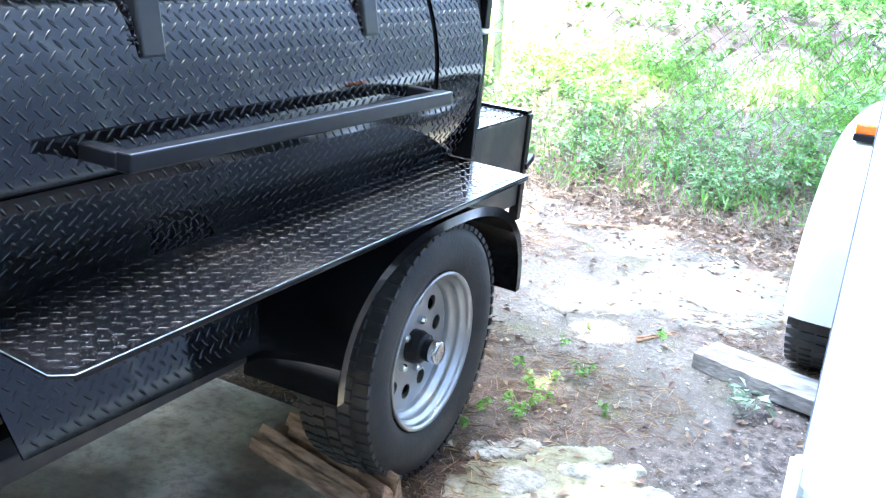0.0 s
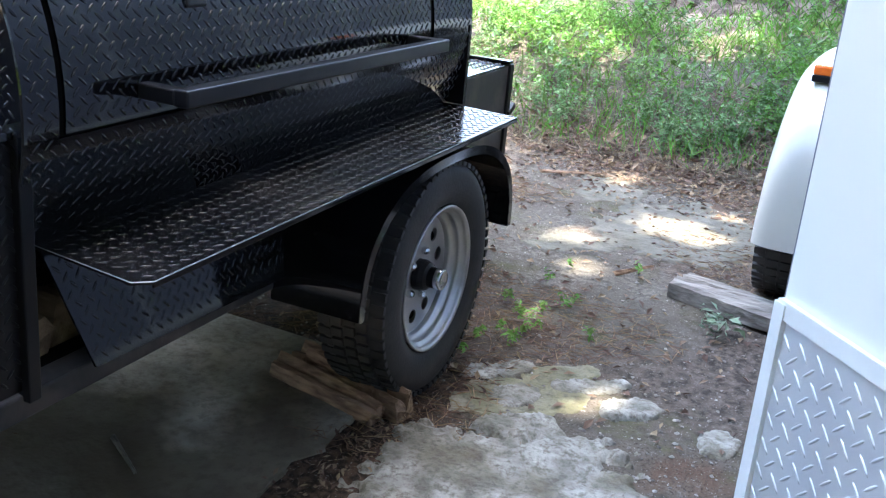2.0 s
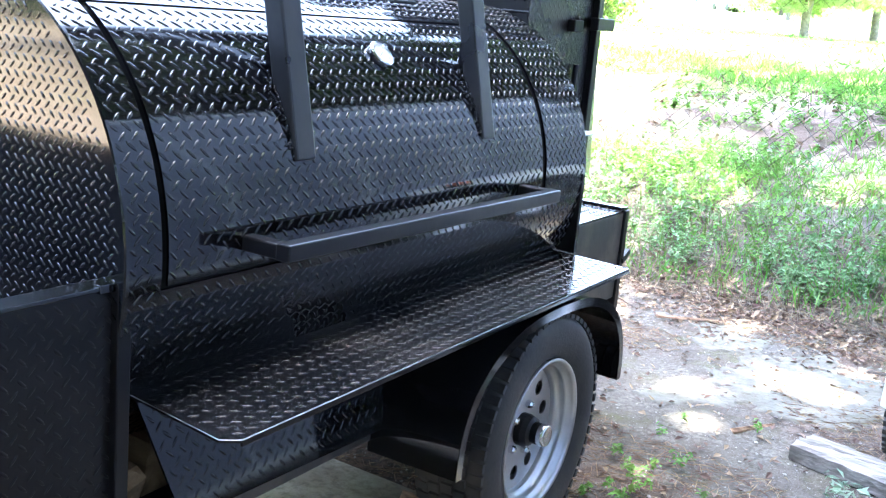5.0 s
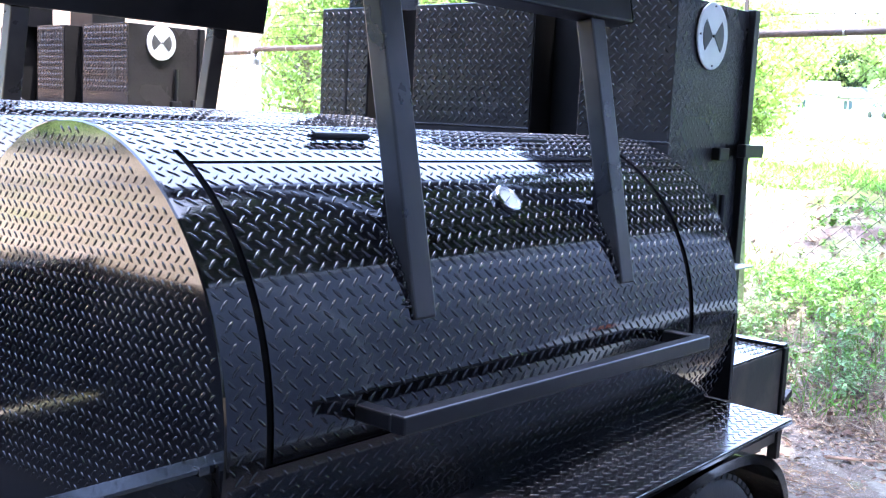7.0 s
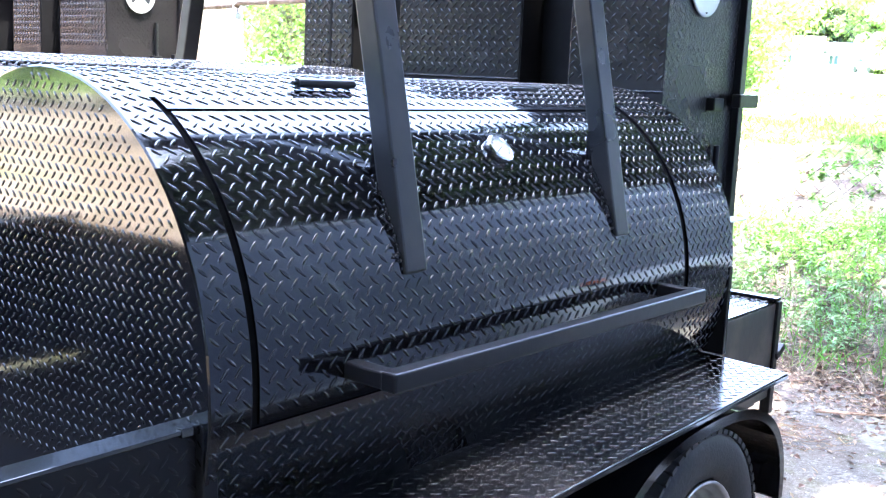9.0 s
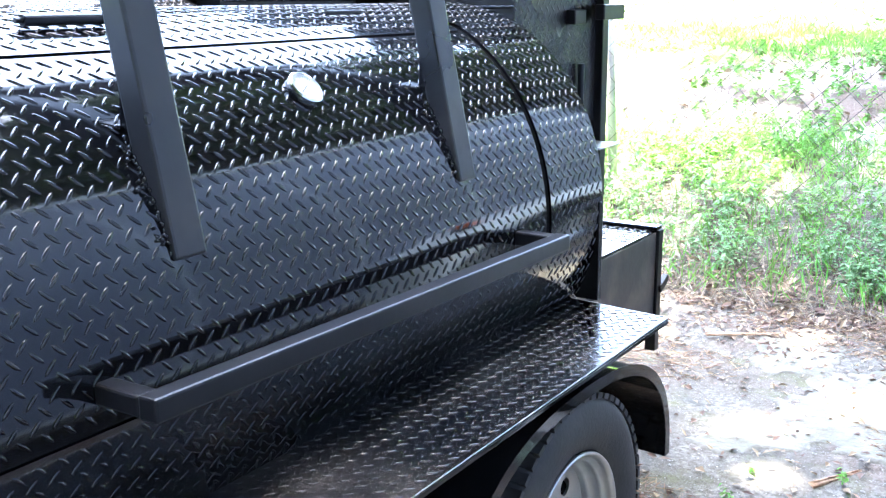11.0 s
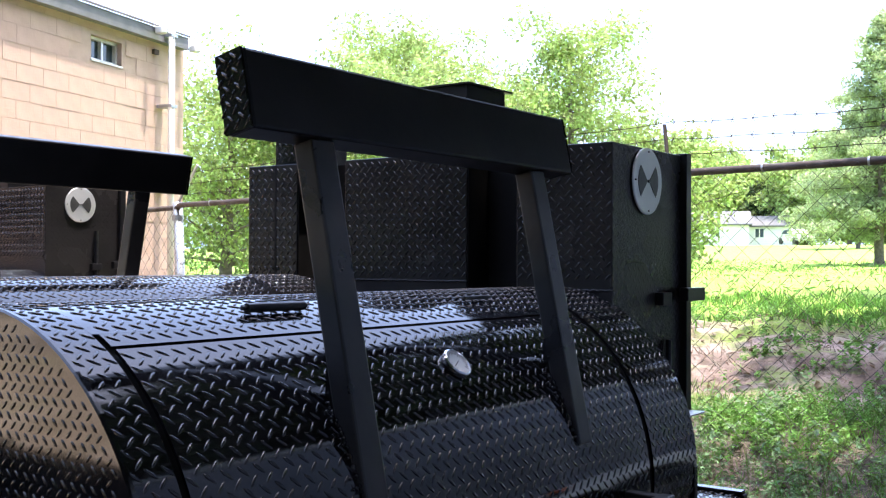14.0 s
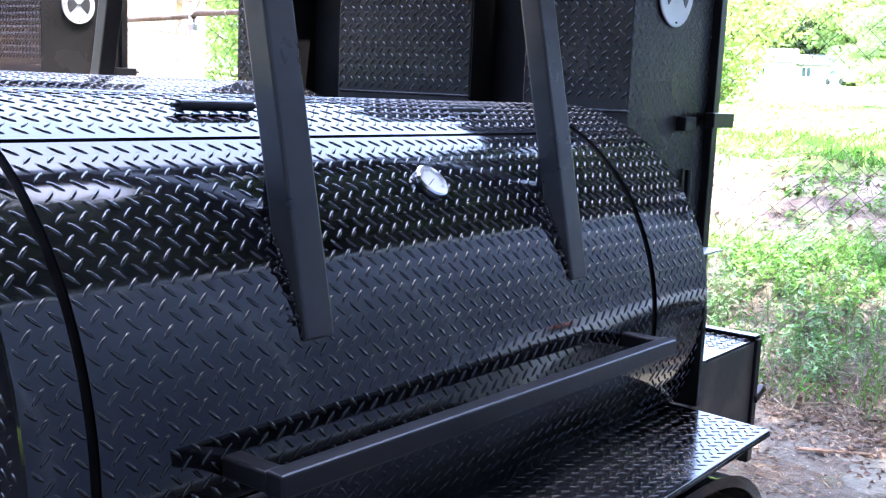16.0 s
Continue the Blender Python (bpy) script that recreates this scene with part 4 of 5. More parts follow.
    part("body", prism(bmesh.new(), plan, lo, hi, lambda a, c, d: (a, c, d)), WHITE, van, "smooth white sheet-metal body")
    part("roof", prism(bmesh.new(), [(cx - 0.01, cy + 0.02), (xe + 0.02, cy + 0.02), (xe + 0.02, yb - 0.02), (cx - 0.01, yb - 0.02), (ax - 0.03, ay)], hi, hi + 0.04,
                       lambda a, c, d: (a, c, d)), WHITE_TRIM, van)
    # unseen sheet, added to darken this side in the tank's reflections
    part("side_sheet", boxed(cx + 0.02, xe, cy + 0.0005, cy + 0.003, lo + 0.03, hi - 0.02), SIDE_DIM, van, "added grey sheet that dims the unseen white side")
    for far_y in (cy, yb):
        along = Vector((ax - cx, ay - far_y, 0))
        run = along.length
        along.normalize()
        s = 1 if far_y == cy else -1
        out = Vector((along.y, -along.x, 0)) * s
        at = lambda u, v, h, o=Vector((cx, far_y, 0)), along=along, out=out: tuple(o + along * u + out * h + Vector((0, 0, v)))
        sheet = bmesh.new()
        prism(sheet, [(0.012, 0.37), (run - 0.01, 0.37), (run - 0.01, 0.945), (0.012, 0.945)], 0.0015, 0.004, at)
        guard = part("stone_guard", sheet, ALU, van, "bright aluminium tread-plate stone guard")
        tread("tread", lambda u, v, h, at=at: at(u, v, 0.004 + h), 0.014, run - 0.02, 0.38, 0.938, ALU, guard, length=0.027, wide=0.0042, high=0.0017)
        part("top_trim", prism(bmesh.new(), [(0.0, 0.943), (run, 0.943), (run, 0.966), (0.0, 0.966)], 0.001, 0.009, at), WHITE_TRIM, van)
        part("corner_trim", prism(bmesh.new(), [(-0.004, 0.36), (0.016, 0.36), (0.016, 0.962), (-0.004, 0.962)], 0.001, 0.011, at), WHITE_TRIM, van)
    part("chassis", boxed(-0.2, xe, yb + 0.1, cy - 0.05, 0.24, 0.36, 0.01), BLACK_DUSTY, van)
    for k in range(6):
        part("side_seam", boxed(0.9 + k * 0.8, 0.915 + k * 0.8, cy + 0.001, cy + 0.006, lo, hi), WHITE_TRIM, van)
    for wx in (3.02, 3.85):
        place = lambda a, c, d, wx=wx: (wx + a, -1.325 + d, 0.338 + c)
        prof = [(0.2, -0.07), (0.25, -0.1), (0.30, -0.098), (0.330, -0.08), (0.338, -0.04), (0.338, 0.04), (0.330, 0.08), (0.30, 0.098), (0.25, 0.1), (0.2, 0.07)]
        tyre = part("tyre", lathe(bmesh.new(), prof, place, 48), RUBBER, van, "dark tyre", smooth=True)
        part("rim", lathe(bmesh.new(), [(0.2, 0.07), (0.19, 0.03), (0.16, 0.03), (0.05, 0.05), (0.0, 0.05)], place, 32), RIM, tyre, smooth=True)
        bm = bmesh.new()
        for k in range(50):
            m = Matrix.Translation((wx, -1.325, 0.338)) @ pose(0, 0, 0, 0, 360 * k / 50, 0)
            for d in (-0.075, -0.025, 0.025, 0.075):
                slab_of(bm, -0.013, 0.013, d - 0.02, d + 0.02, 0.325, 0.344 if abs(d) < 0.05 else 0.338, 0, m)
        tagged(part("tyre_tread", bm, RUBBER, tyre), kind="stuff")
    # tandem fender: a flat-topped arch whose outer edge rolls down in a wide curve
    def arch(t, cx, half, top, power, foot=0.27):
        c, s = math.cos(t), math.sin(t)
        return cx - half * math.copysign(abs(c) ** (2 / power), c), foot + (top - foot) * abs(s) ** (2 / power)

    bm = bmesh.new()
    rings = []
    for k in range(49):
        t = math.pi * k / 48
        outer, inner = [], []
        for thin, ring in ((0.0, outer), (0.006, inner)):
            xi, zi = arch(t, 3.48, 0.86 - thin, 0.875 - thin, 4.0)
            xo, zo = arch(t, 3.48, 0.81 - thin, 0.780 - thin, 2.0)
            ring.append((xi, -1.554, zi))
            for q in range(9):
                w = radians(90 * q / 8)
                f, g = math.sin(w), 1 - math.cos(w)
                ring.append((xi + (xo - xi) * g, -1.33 + (0.115 - thin) * f, zi + (zo - zi) * g))
        rings.append([bm.verts.new(p) for p in outer + inner[::-1]])
    for a, c in zip(rings, rings[1:]):
        for i in range(len(a)):
            j = (i + 1) % len(a)
            bm.faces.new((a[i], a[j], c[j], c[i]))
    bm.faces.new(rings[0])
    bm.faces.new(rings[-1][::-1])
    bmesh.ops.recalc_face_normals(bm, faces=bm.faces)
    for f in bm.faces:
        f.smooth = len(f.verts) == 4
    for e in bm.edges:
        e.smooth = e.calc_face_angle(0) < 0.6
    part("fender", bm, WHITE, van, "smooth white fender with a rolled edge")
    lamp = part("marker_light", boxed(2.845, 2.915, -1.385, -1.292, 0.838, 0.862, 0.003), BLACK_SATIN, van)
    part("lens", boxed(2.847, 2.913, -1.383, -1.294, 0.8615, 0.897, 0.008), ORANGE, lamp, "orange marker lens")
    return van


build_box_trailer()


# ---- wood on the ground ----
def rough_timber(name, a, c, wide, high, material, label, seed, taper=0.8, z=0.0, flat=False, parent=None):
    """A split piece of timber from a to c, with uneven long edges and ends."""
    rng = random.Random(seed)
    a, c = Vector(a), Vector(c)
    d = (c - a).normalized()
    side = Vector((-d.y, d.x, 0))
    bm = bmesh.new()
    n = 14
    prof = [(-0.5, 0.0), (-0.5, 0.42), (-0.42, 0.66), (-0.28, 0.74), (-0.16, 0.70), (-0.08, 0.60), (-0.03, 0.40), (0.02, 0.52), (0.08, 0.86), (0.2, 1.0), (0.33, 0.96), (0.44, 0.72), (0.5, 0.0)]
    if flat:
        prof = [(-0.5, 0.0), (-0.5, 0.8), (-0.4, 0.97), (-0.22, 1.0), (-0.2, 0.94), (-0.05, 1.0), (0.02, 0.93), (0.1, 1.0), (0.28, 0.97), (0.42, 0.95), (0.5, 0.75), (0.5, 0.0)]
    ridge = [rng.uniform(-0.06, 0.06) for q in prof]
    rings = []
    for k in range(n + 1):
        t = k / n
        p = a + (c - a) * t
        s = (1 - (1 - taper) * t)
        rings.append([bm.verts.new(p + side * (u * wide * s + rng.uniform(-1, 1) * 0.03 * wide) + Vector((0, 0, z + max(0, v * high * (s + ridge[i]) + rng.uniform(-1, 1) * 0.035 * high))) +
                                   d * (rng.uniform(-0.012, 0.012) if k in (0, n) else 0)) for i, (u, v) in enumerate(prof)])
    for p, q in zip(rings, rings[1:]):
        for i in range(len(prof)):
            j = (i + 1) % len(prof)
            bm.faces.new((p[i], p[j], q[j], q[i]))
    bm.faces.new(rings[0][::-1])
    bm.faces.new(rings[-1])
    bmesh.ops.recalc_face_normals(bm, faces=bm.faces)
    if parent is not None:
        return part(name, bm, material, parent, label)
    return tagged(part(name, bm, material), label, "wood")


chock = thing("wooden_chock", "split brown log wedged against the tyre", "wood")
rough_timber("log_half", (1.342, -0.175, 0), (1.243, -0.570, 0), 0.074, 0.088, WOOD_BROWN, "", 5, 0.92, parent=chock)
rough_timber("log_half", (1.271, -0.143, 0), (1.178, -0.525, 0), 0.062, 0.068, WOOD_BROWN, "lower split half", 15, 0.88, parent=chock)
rough_timber("splinter", (1.293, -0.225, 0), (1.227, -0.485, 0), 0.020, 0.098, WOOD_BROWN, "", 25, 0.8, parent=chock)
rough_timber("wooden_plank", (2.72, -0.98, 0), (2.52, -1.62, 0), 0.16, 0.065, WOOD_GREY, "weathered grey timber lying on the dirt", 6, 1.0, flat=True)
rough_timber("firewood", (0.262, -0.215, 0), (0.300, 0.36, 0), 0.15, 0.13, WOOD_TAN, "split brown firewood lying on the trailer frame", 12, 0.95, z=0.4515)
rough_timber("firewood", (0.42, -0.20, 0), (0.44, 0.38, 0), 0.13, 0.11, WOOD_TAN, "split brown firewood lying on the trailer frame", 13, 0.9, z=0.4515)
rough_timber("stick", (2.74, -0.73, 0.0), (2.92, -0.83, 0.0), 0.022, 0.016, WOOD_BROWN, "short dark stick on the dirt", 8, 0.6)
rough_timber("stick", (0.725, -0.020, 0.008), (0.635, -0.165, 0.008), 0.013, 0.012, WOOD_GREY, "thin pale stick on the concrete", 9, 0.6)
rough_timber("stick", (4.0, 0.05, 0.0), (4.18, -0.22, 0.0), 0.02, 0.014, WOOD_BROWN, "short dark stick on the dirt", 10, 0.6)


# ---- scattered stuff ----
def leaf_mesh(name, places, normals, turns, lengths, widths, material, label="", category="", kind="stuff", fold=0.25, parent=None):
    """Many small folded leaves as one mesh: arrays of places, normals, turns, lengths and widths."""
    n = len(places)
    nrm = normals / np.linalg.norm(normals, axis=1, keepdims=True)
    ref = np.where(np.abs(nrm[:, 2:3]) > 0.9, [[1.0, 0, 0]], [[0, 0, 1.0]])
    u = np.cross(nrm, ref)
    u /= np.linalg.norm(u, axis=1, keepdims=True)
    w = np.cross(nrm, u)
    ct, st = np.cos(turns)[:, None], np.sin(turns)[:, None]
    a, c = u * ct + w * st, w * ct - u * st
    L, W = lengths[:, None], widths[:, None]
    pts = np.stack([places - a * L * 0.5, places - a * L * 0.05 + c * W * 0.5 + nrm * W * fold, places + a * L * 0.5, places - a * L * 0.05 - c * W * 0.5 + nrm * W * fold], 1)
    idx = np.arange(n) * 4
    faces = np.concatenate([np.stack([idx, idx + 2, idx + 1], 1), np.stack([idx, idx + 3, idx + 2], 1)])
    me = bpy.data.meshes.new(name)
    me.from_pydata(pts.reshape(-1, 3).tolist(), [], faces.tolist())
    me.materials.append(material)
    ob = new(name, me)
    if parent is not None:
        ob.parent = parent
    return tagged(ob, label, category, kind=kind)


rng = np.random.default_rng(7)


def scatter_litter():
    n = 7000
    x = np.concatenate([rng.normal(4.55, 0.35, 4500), rng.uniform(1.5, 5.2, n - 4500)])
    y = rng.uniform(-2.6, 2.2, n)
    z = ground_z(x, y) + 0.008
    nr = np.stack([rng.normal(0, 0.35, n), rng.normal(0, 0.35, n), np.ones(n)], 1)
    leaf_mesh("leaf_litter", np.stack([x, y, z], 1), nr, rng.uniform(0, 6.28, n), rng.uniform(0.015, 0.05, n), rng.uniform(0.01, 0.028, n), LITTER,
              "dry brown leaves scattered over the dirt", "leaf litter")
    n = 26000
    x, y = rng.uniform(0.3, 4.9, n), rng.uniform(-2.4, 0.6, n)
    patch = np.sin(2.3 * x + 0.7) * np.sin(3.1 * y - 0.4) + 0.5 * np.sin(5.7 * x - 2 * y)
    keep = patch > 0.05
    x, y = x[keep], y[keep]
    n = len(x)
    nr = np.stack([rng.normal(0, 0.15, n), rng.normal(0, 0.15, n), np.ones(n)], 1)
    leaf_mesh("needle_litter", np.stack([x, y, ground_z(x, y) + 0.006], 1), nr, rng.uniform(0, 6.28, n), rng.uniform(0.03, 0.11, n), rng.uniform(0.0015, 0.004, n), NEEDLE,
              "brown pine needles and twigs over the dirt", "needle litter", fold=0.6)
    n = 700
    x, y = np.concatenate([rng.uniform(0.2, 1.3, n - 250), rng.uniform(-0.6, 0.3, 250)]), np.concatenate([rng.normal(-0.56, 0.05, n - 250), rng.normal(-0.42, 0.12, 250)])
    nr = np.stack([rng.normal(0, 0.5, n), rng.normal(0, 0.5, n), np.ones(n)], 1)
    leaf_mesh("leaf_litter", np.stack([x, y, np.full(n, 0.016)], 1), nr, rng.uniform(0, 6.28, n), rng.uniform(0.008, 0.028, n), rng.uniform(0.004, 0.013, n), LITTER,
              "brown leaf bits along the edge of the concrete", "leaf litter")
    # pebbles: small rough eight-sided stones
    n = 4200
    verts, faces = [], []
    for k in range(n):
        px, py = 1.2 + 3.4 * rng.random() ** 1.5, rng.uniform(-1.9, 0.6)
        r = 0.0018 + 0.007 * rng.random() ** 3
        pz = float(ground_z(px, py)) + 0.3 * r
        i = len(verts)
        for q in range(6):
            t = q * 1.0472 + rng.uniform(-0.3, 0.3)
            verts.append((px + r * math.cos(t) * rng.uniform(0.7, 1.2), py + r * math.sin(t) * rng.uniform(0.7, 1.2), pz + rng.uniform(-0.2, 0.25) * r))
        verts += [(px, py, pz + 0.65 * r), (px, py, pz - 0.7 * r)]
        for q in range(6):
            faces += [(i + q, i + (q + 1) % 6, i + 6), (i + (q + 1) % 6, i + q, i + 7)]
    tagged(raw("gravel", verts, faces, STONE, kind="stuff"), "small pale stones scattered in the dirt", "gravel")


scatter_litter()


def plants(name, x, y, high, leaves, leaf_len, material, label, category):
    """Low weeds: at each root a few stems' worth of leaves, spread upward and out."""
    n = len(x)
    k = np.repeat(np.arange(n), leaves)
    m = len(k)
    hh = high[k] * rng.random(m) ** 0.7
    ang = rng.uniform(0, 6.28, m)
    out = rng.uniform(0.02, 0.55, m) * high[k] * (0.35 + 0.65 * rng.random(m))
    px, py = x[k] + out * np.cos(ang), y[k] + out * np.sin(ang)
    p = np.stack([px, py, ground_z(px, py) + hh * 0.9 + 0.01], 1)
    nr = np.stack([np.cos(ang) * rng.uniform(-0.2, 0.9, m), np.sin(ang) * rng.uniform(-0.2, 0.9, m), rng.uniform(0.3, 1.0, m)], 1)
    ln = leaf_len * rng.uniform(0.5, 1.5, m)
    leaf_mesh(name, p, nr, rng.uniform(0, 6.28, m), ln, ln * rng.uniform(0.25, 0.6, m), material, label, category)


def scatter_weeds():
    n = 3000
    x = 5.05 + 1.7 * rng.random(n) ** 0.85
    y = rng.uniform(-5, 8.5, n)
    gap = np.sin(1.9 * x + 2.1 * y) + np.sin(3.7 * y - 1.1 * x)
    keep = (gap > 0.0) & (x > 4.95 + 0.35 * np.sin(2.3 * y) + 0.2 * np.sin(5.1 * y))
    x, y = x[keep], y[keep]
    plants("weeds", x, y, rng.uniform(0.05, 0.20, len(x)), 40, 0.029, WEED, "tangled green weeds along the fence", "weeds")
    n = 1000
    x, y = rng.uniform(5.1, 6.8, n), rng.uniform(-4, 8, n)
    plants("weeds", x, y, rng.uniform(0.05, 0.2, n), 20, 0.032, WEED, "low tangled weeds along the fence", "weeds")
    n = 16000
    x, y = 4.6 + 2.4 * rng.random(n), rng.uniform(-5, 8, n)
    p = np.stack([x, y, ground_z(x, y) + rng.uniform(0.02, 0.12, n)], 1)
    nr = np.stack([rng.normal(0, 1, n), rng.normal(0, 1, n), rng.uniform(0.0, 0.4, n)], 1)
    leaf_mesh("grass_blades", p, nr, rng.normal(1.57, 0.5, n), rng.uniform(0.06, 0.2, n), rng.uniform(0.004, 0.010, n), WEED, "thin grass blades and stems among the weeds", "grass")
    cx = np.concatenate([rng.normal(2.14, 0.14, 12), rng.normal(1.82, 0.12, 7), rng.normal(2.45, 0.2, 5)])
    cy = np.concatenate([rng.normal(-0.54, 0.07, 12), rng.normal(-0.55, 0.05, 7), rng.normal(-0.62, 0.12, 5)])
    plants("weeds", cx, cy, rng.uniform(0.025, 0.06, len(cx)), 18, 0.022, WEED, "small green weeds by the tyre", "weeds")
    cx, cy = np.array([2.40, 2.43, 2.38, 2.44, 2.47, 2.36]), np.array([-1.15, -1.19, -1.22, -1.25, -1.14, -1.18])
    plants("weeds", cx, cy, np.full(6, 0.070), 9, 0.036, SAGE, "small pale grey-green weed beside the timber", "weeds")
    cx, cy = rng.uniform(4.8, 5.6, 95), rng.uniform(-4, 7, 95)
    k = rng.integers(0, 95, 800)
    x, y, n = cx[k] + rng.normal(0, 0.09, 800), cy[k] + rng.normal(0, 0.13, 800), 800
    plants("weeds", x, y, rng.uniform(0.06, 0.22, n), 34, 0.030, WEED_SHADED, "blue-green shaded weeds at the foot of the bank", "weeds")
    n = 9000
    x, y = 4.45 + 1.2 * rng.random(n), rng.uniform(-4, 6, n)
    p = np.stack([x, y, ground_z(x, y) + rng.uniform(0.01, 0.07, n)], 1)
    nr = np.stack([rng.normal(0, 1, n), rng.normal(0, 1, n), rng.uniform(0.0, 0.9, n)], 1)
    leaf_mesh("dry_grass", p, nr, rng.uniform(0, 6.28, n), rng.uniform(0.06, 0.22, n), rng.uniform(0.003, 0.007, n), DRY, "dead grey-brown grass and stems at the foot of the bank", "grass")
    n = 2000
    x, y = rng.normal(4.85, 0.33, n), rng.uniform(-2.8, 4.0, n)
    nr = np.stack([rng.normal(0, 0.5, n), rng.normal(0, 0.5, n), np.ones(n)], 1)
    leaf_mesh("leaf_litter", np.stack([x, y, ground_z(x, y) + 0.02], 1), nr, rng.uniform(0, 6.28, n), rng.uniform(0.03, 0.08, n), rng.uniform(0.018, 0.04, n), LITTER, "larger dry leaves along the bank", "leaf litter")
    n = 2600
    x, y = rng.uniform(6.1, 11, n), rng.uniform(-7, 14, n)
    keep = np.sin(0.9 * x + 1.3 * y) + np.sin(2.1 * y - 1.7 * x) - 0.5 * np.clip(x - 6.6, 0, 1.5) > -0.1
    x, y = x[keep], y[keep]
    plants("weeds", x, y, rng.uniform(0.04, 0.15, len(x)), 26, 0.034, WEED, "low weeds on the bare bank behind the fence", "weeds")
    n = 42000
    x, y = rng.uniform(6.2, 13.5, n), rng.uniform(-7, 14, n)
    keep = np.sin(1.1 * x + 0.9 * y + 1) + np.sin(1.9 * y - 1.3 * x) + 0.7 * np.sin(4.3 * x + 3.1 * y) + 0.45 * (x - 9.6) > 0.1
    x, y = x[keep], y[keep]
    n = len(x)
    p = np.stack([x, y, ground_z(x, y) + rng.uniform(0.02, 0.09, n)], 1)
    nr = np.stack([rng.normal(0, 1, n), rng.normal(0, 1, n), rng.uniform(0.0, 0.5, n)], 1)
    leaf_mesh("field_grass", p, nr, rng.normal(1.57, 0.5, n), rng.uniform(0.07, 0.2, n), rng.uniform(0.008, 0.020, n), WEED, "rough grass tufts behind the fence", "grass")
    n = 8000
    x, y = rng.uniform(6.0, 9.8, n), rng.uniform(-6, 12, n)
    p = np.stack([x, y, ground_z(x, y) + rng.uniform(0.005, 0.05, n)], 1)
    nr = np.stack([rng.normal(0, 1, n), rng.normal(0, 1, n), rng.uniform(0.1, 1.2, n)], 1)
    leaf_mesh("dry_grass", p, nr, rng.uniform(0, 6.28, n), rng.uniform(0.06, 0.2, n), rng.uniform(0.005, 0.012, n), DRY, "dead grass and stems on the bare bank", "grass")
    n = 1800
    x, y = rng.uniform(6.0, 9.8, n), rng.uniform(-6, 12, n)
    nr = np.stack([rng.normal(0, 0.6, n), rng.normal(0, 0.6, n), np.ones(n)], 1)
    leaf_mesh("leaf_litter", np.stack([x, y, ground_z(x, y) + 0.015], 1), nr, rng.uniform(0, 6.28, n), rng.uniform(0.04, 0.11, n), rng.uniform(0.02, 0.06, n), LITTER, "dry leaves on the bare bank", "leaf litter")
    n = 26000
    x, y = 10 + 32 * rng.random(n) ** 1.4, rng.uniform(-12, 40, n)
    p = np.stack([x, y, ground_z(x, y) + 0.04], 1)
    nr = np.stack([rng.normal(0, 1, n), rng.normal(0, 1, n), rng.uniform(0.1, 0.8, n)], 1)
    leaf_mesh("field_grass", p, nr, rng.uniform(0, 6.28, n), rng.uniform(0.08, 0.20, n), rng.uniform(0.012, 0.035, n), WEED, "sunlit mown grass of the field", "grass")

    # taller clumps along the fence, and green patches over the bare bank
    cx, cy = rng.uniform(5.15, 6.9, 130), rng.uniform(-4.5, 7.5, 130)
    k = rng.integers(0, 130, 300)
    x, y = cx[k] + rng.normal(0, 0.14, 300), cy[k] + rng.normal(0, 0.16, 300)
    plants("weeds", x, y, rng.uniform(0.12, 0.30, 300), 26, 0.046, WEED_SHADED, "taller leafy weed clumps along the fence", "weeds")
    cx, cy = rng.uniform(7.0, 10.5, 60), rng.uniform(-6.5, 12, 60)
    k = rng.integers(0, 60, 900)
    x, y = cx[k] + rng.normal(0, 0.35, 900), cy[k] + rng.normal(0, 0.6, 900)
    plants("weeds", x, y, rng.uniform(0.06, 0.22, 900), 30, 0.045, WEED, "green weed patches on the bank behind the fence", "weeds")


scatter_weeds()


# ---- chain-link fence ----
def build_fence():
    fx, rail = 5.60, 2.06
    top = lambda y: 2.12 - 0.0140 * y       # the rail falls a little along the bank
    fence = thing("chain_link_fence", "chain-link fence with a rusty top rail and barbed wire", "fence", at=(0, 0, 0), kind="structure")
    y0, y1, span = -7.65, 6.10, 0.60
    part("top_rail", rod(bmesh.new(), (fx, y0, top(y0)), (fx, y1, top(y1)), 0.024, n=12), RUSTY, fence, "rusty pipe top rail", smooth=True)
    part("top_rail", rod(bmesh.new(), (fx, y1, top(y1) - 0.02), (fx + 1.2 * span, y1 + 5.5 * span, top(y1) - 0.03), 0.024, n=12), RUSTY, fence, smooth=True)
    posts = [-7.65, -4.65, -1.65, 1.29, 4.30, 6.10]
    for y in posts:
        z, rail = float(ground_z(fx, y)), top(y)
        r = 0.045 if y == y1 else 0.028
        post = part("post", rod(bmesh.new(), (fx + 0.03, y - 0.06, z - 0.2), (fx + 0.03, y + 0.05, rail + 0.03), r, n=16), GALV, fence, "galvanised steel post", smooth=True)
        part("barb_arm", rod(bmesh.new(), (fx + 0.03, y + 0.05, rail + 0.02), (fx + 0.03 + (0.05 if y != y1 else 0.0), y + (0.10 if y != y1 else -0.22), rail + (0.33 if y != y1 else 0.36)), 0.014, n=8), RUSTY if y != y1 else GALV, post)
        part("collar", rod(bmesh.new(), (fx + 0.03, y + 0.045, rail - 0.14), (fx + 0.03, y + 0.047, rail - 0.09), r + 0.008, n=16), GALV, post)
    # the mesh: two families of slanted wires
    verts, faces = [], []

    def wire(p, q, r=0.0019):
        d = (Vector(q) - Vector(p)).normalized()
        u = d.cross(Vector((1, 0, 0)) if abs(d.x) < 0.9 else Vector((0, 1, 0))).normalized() * r
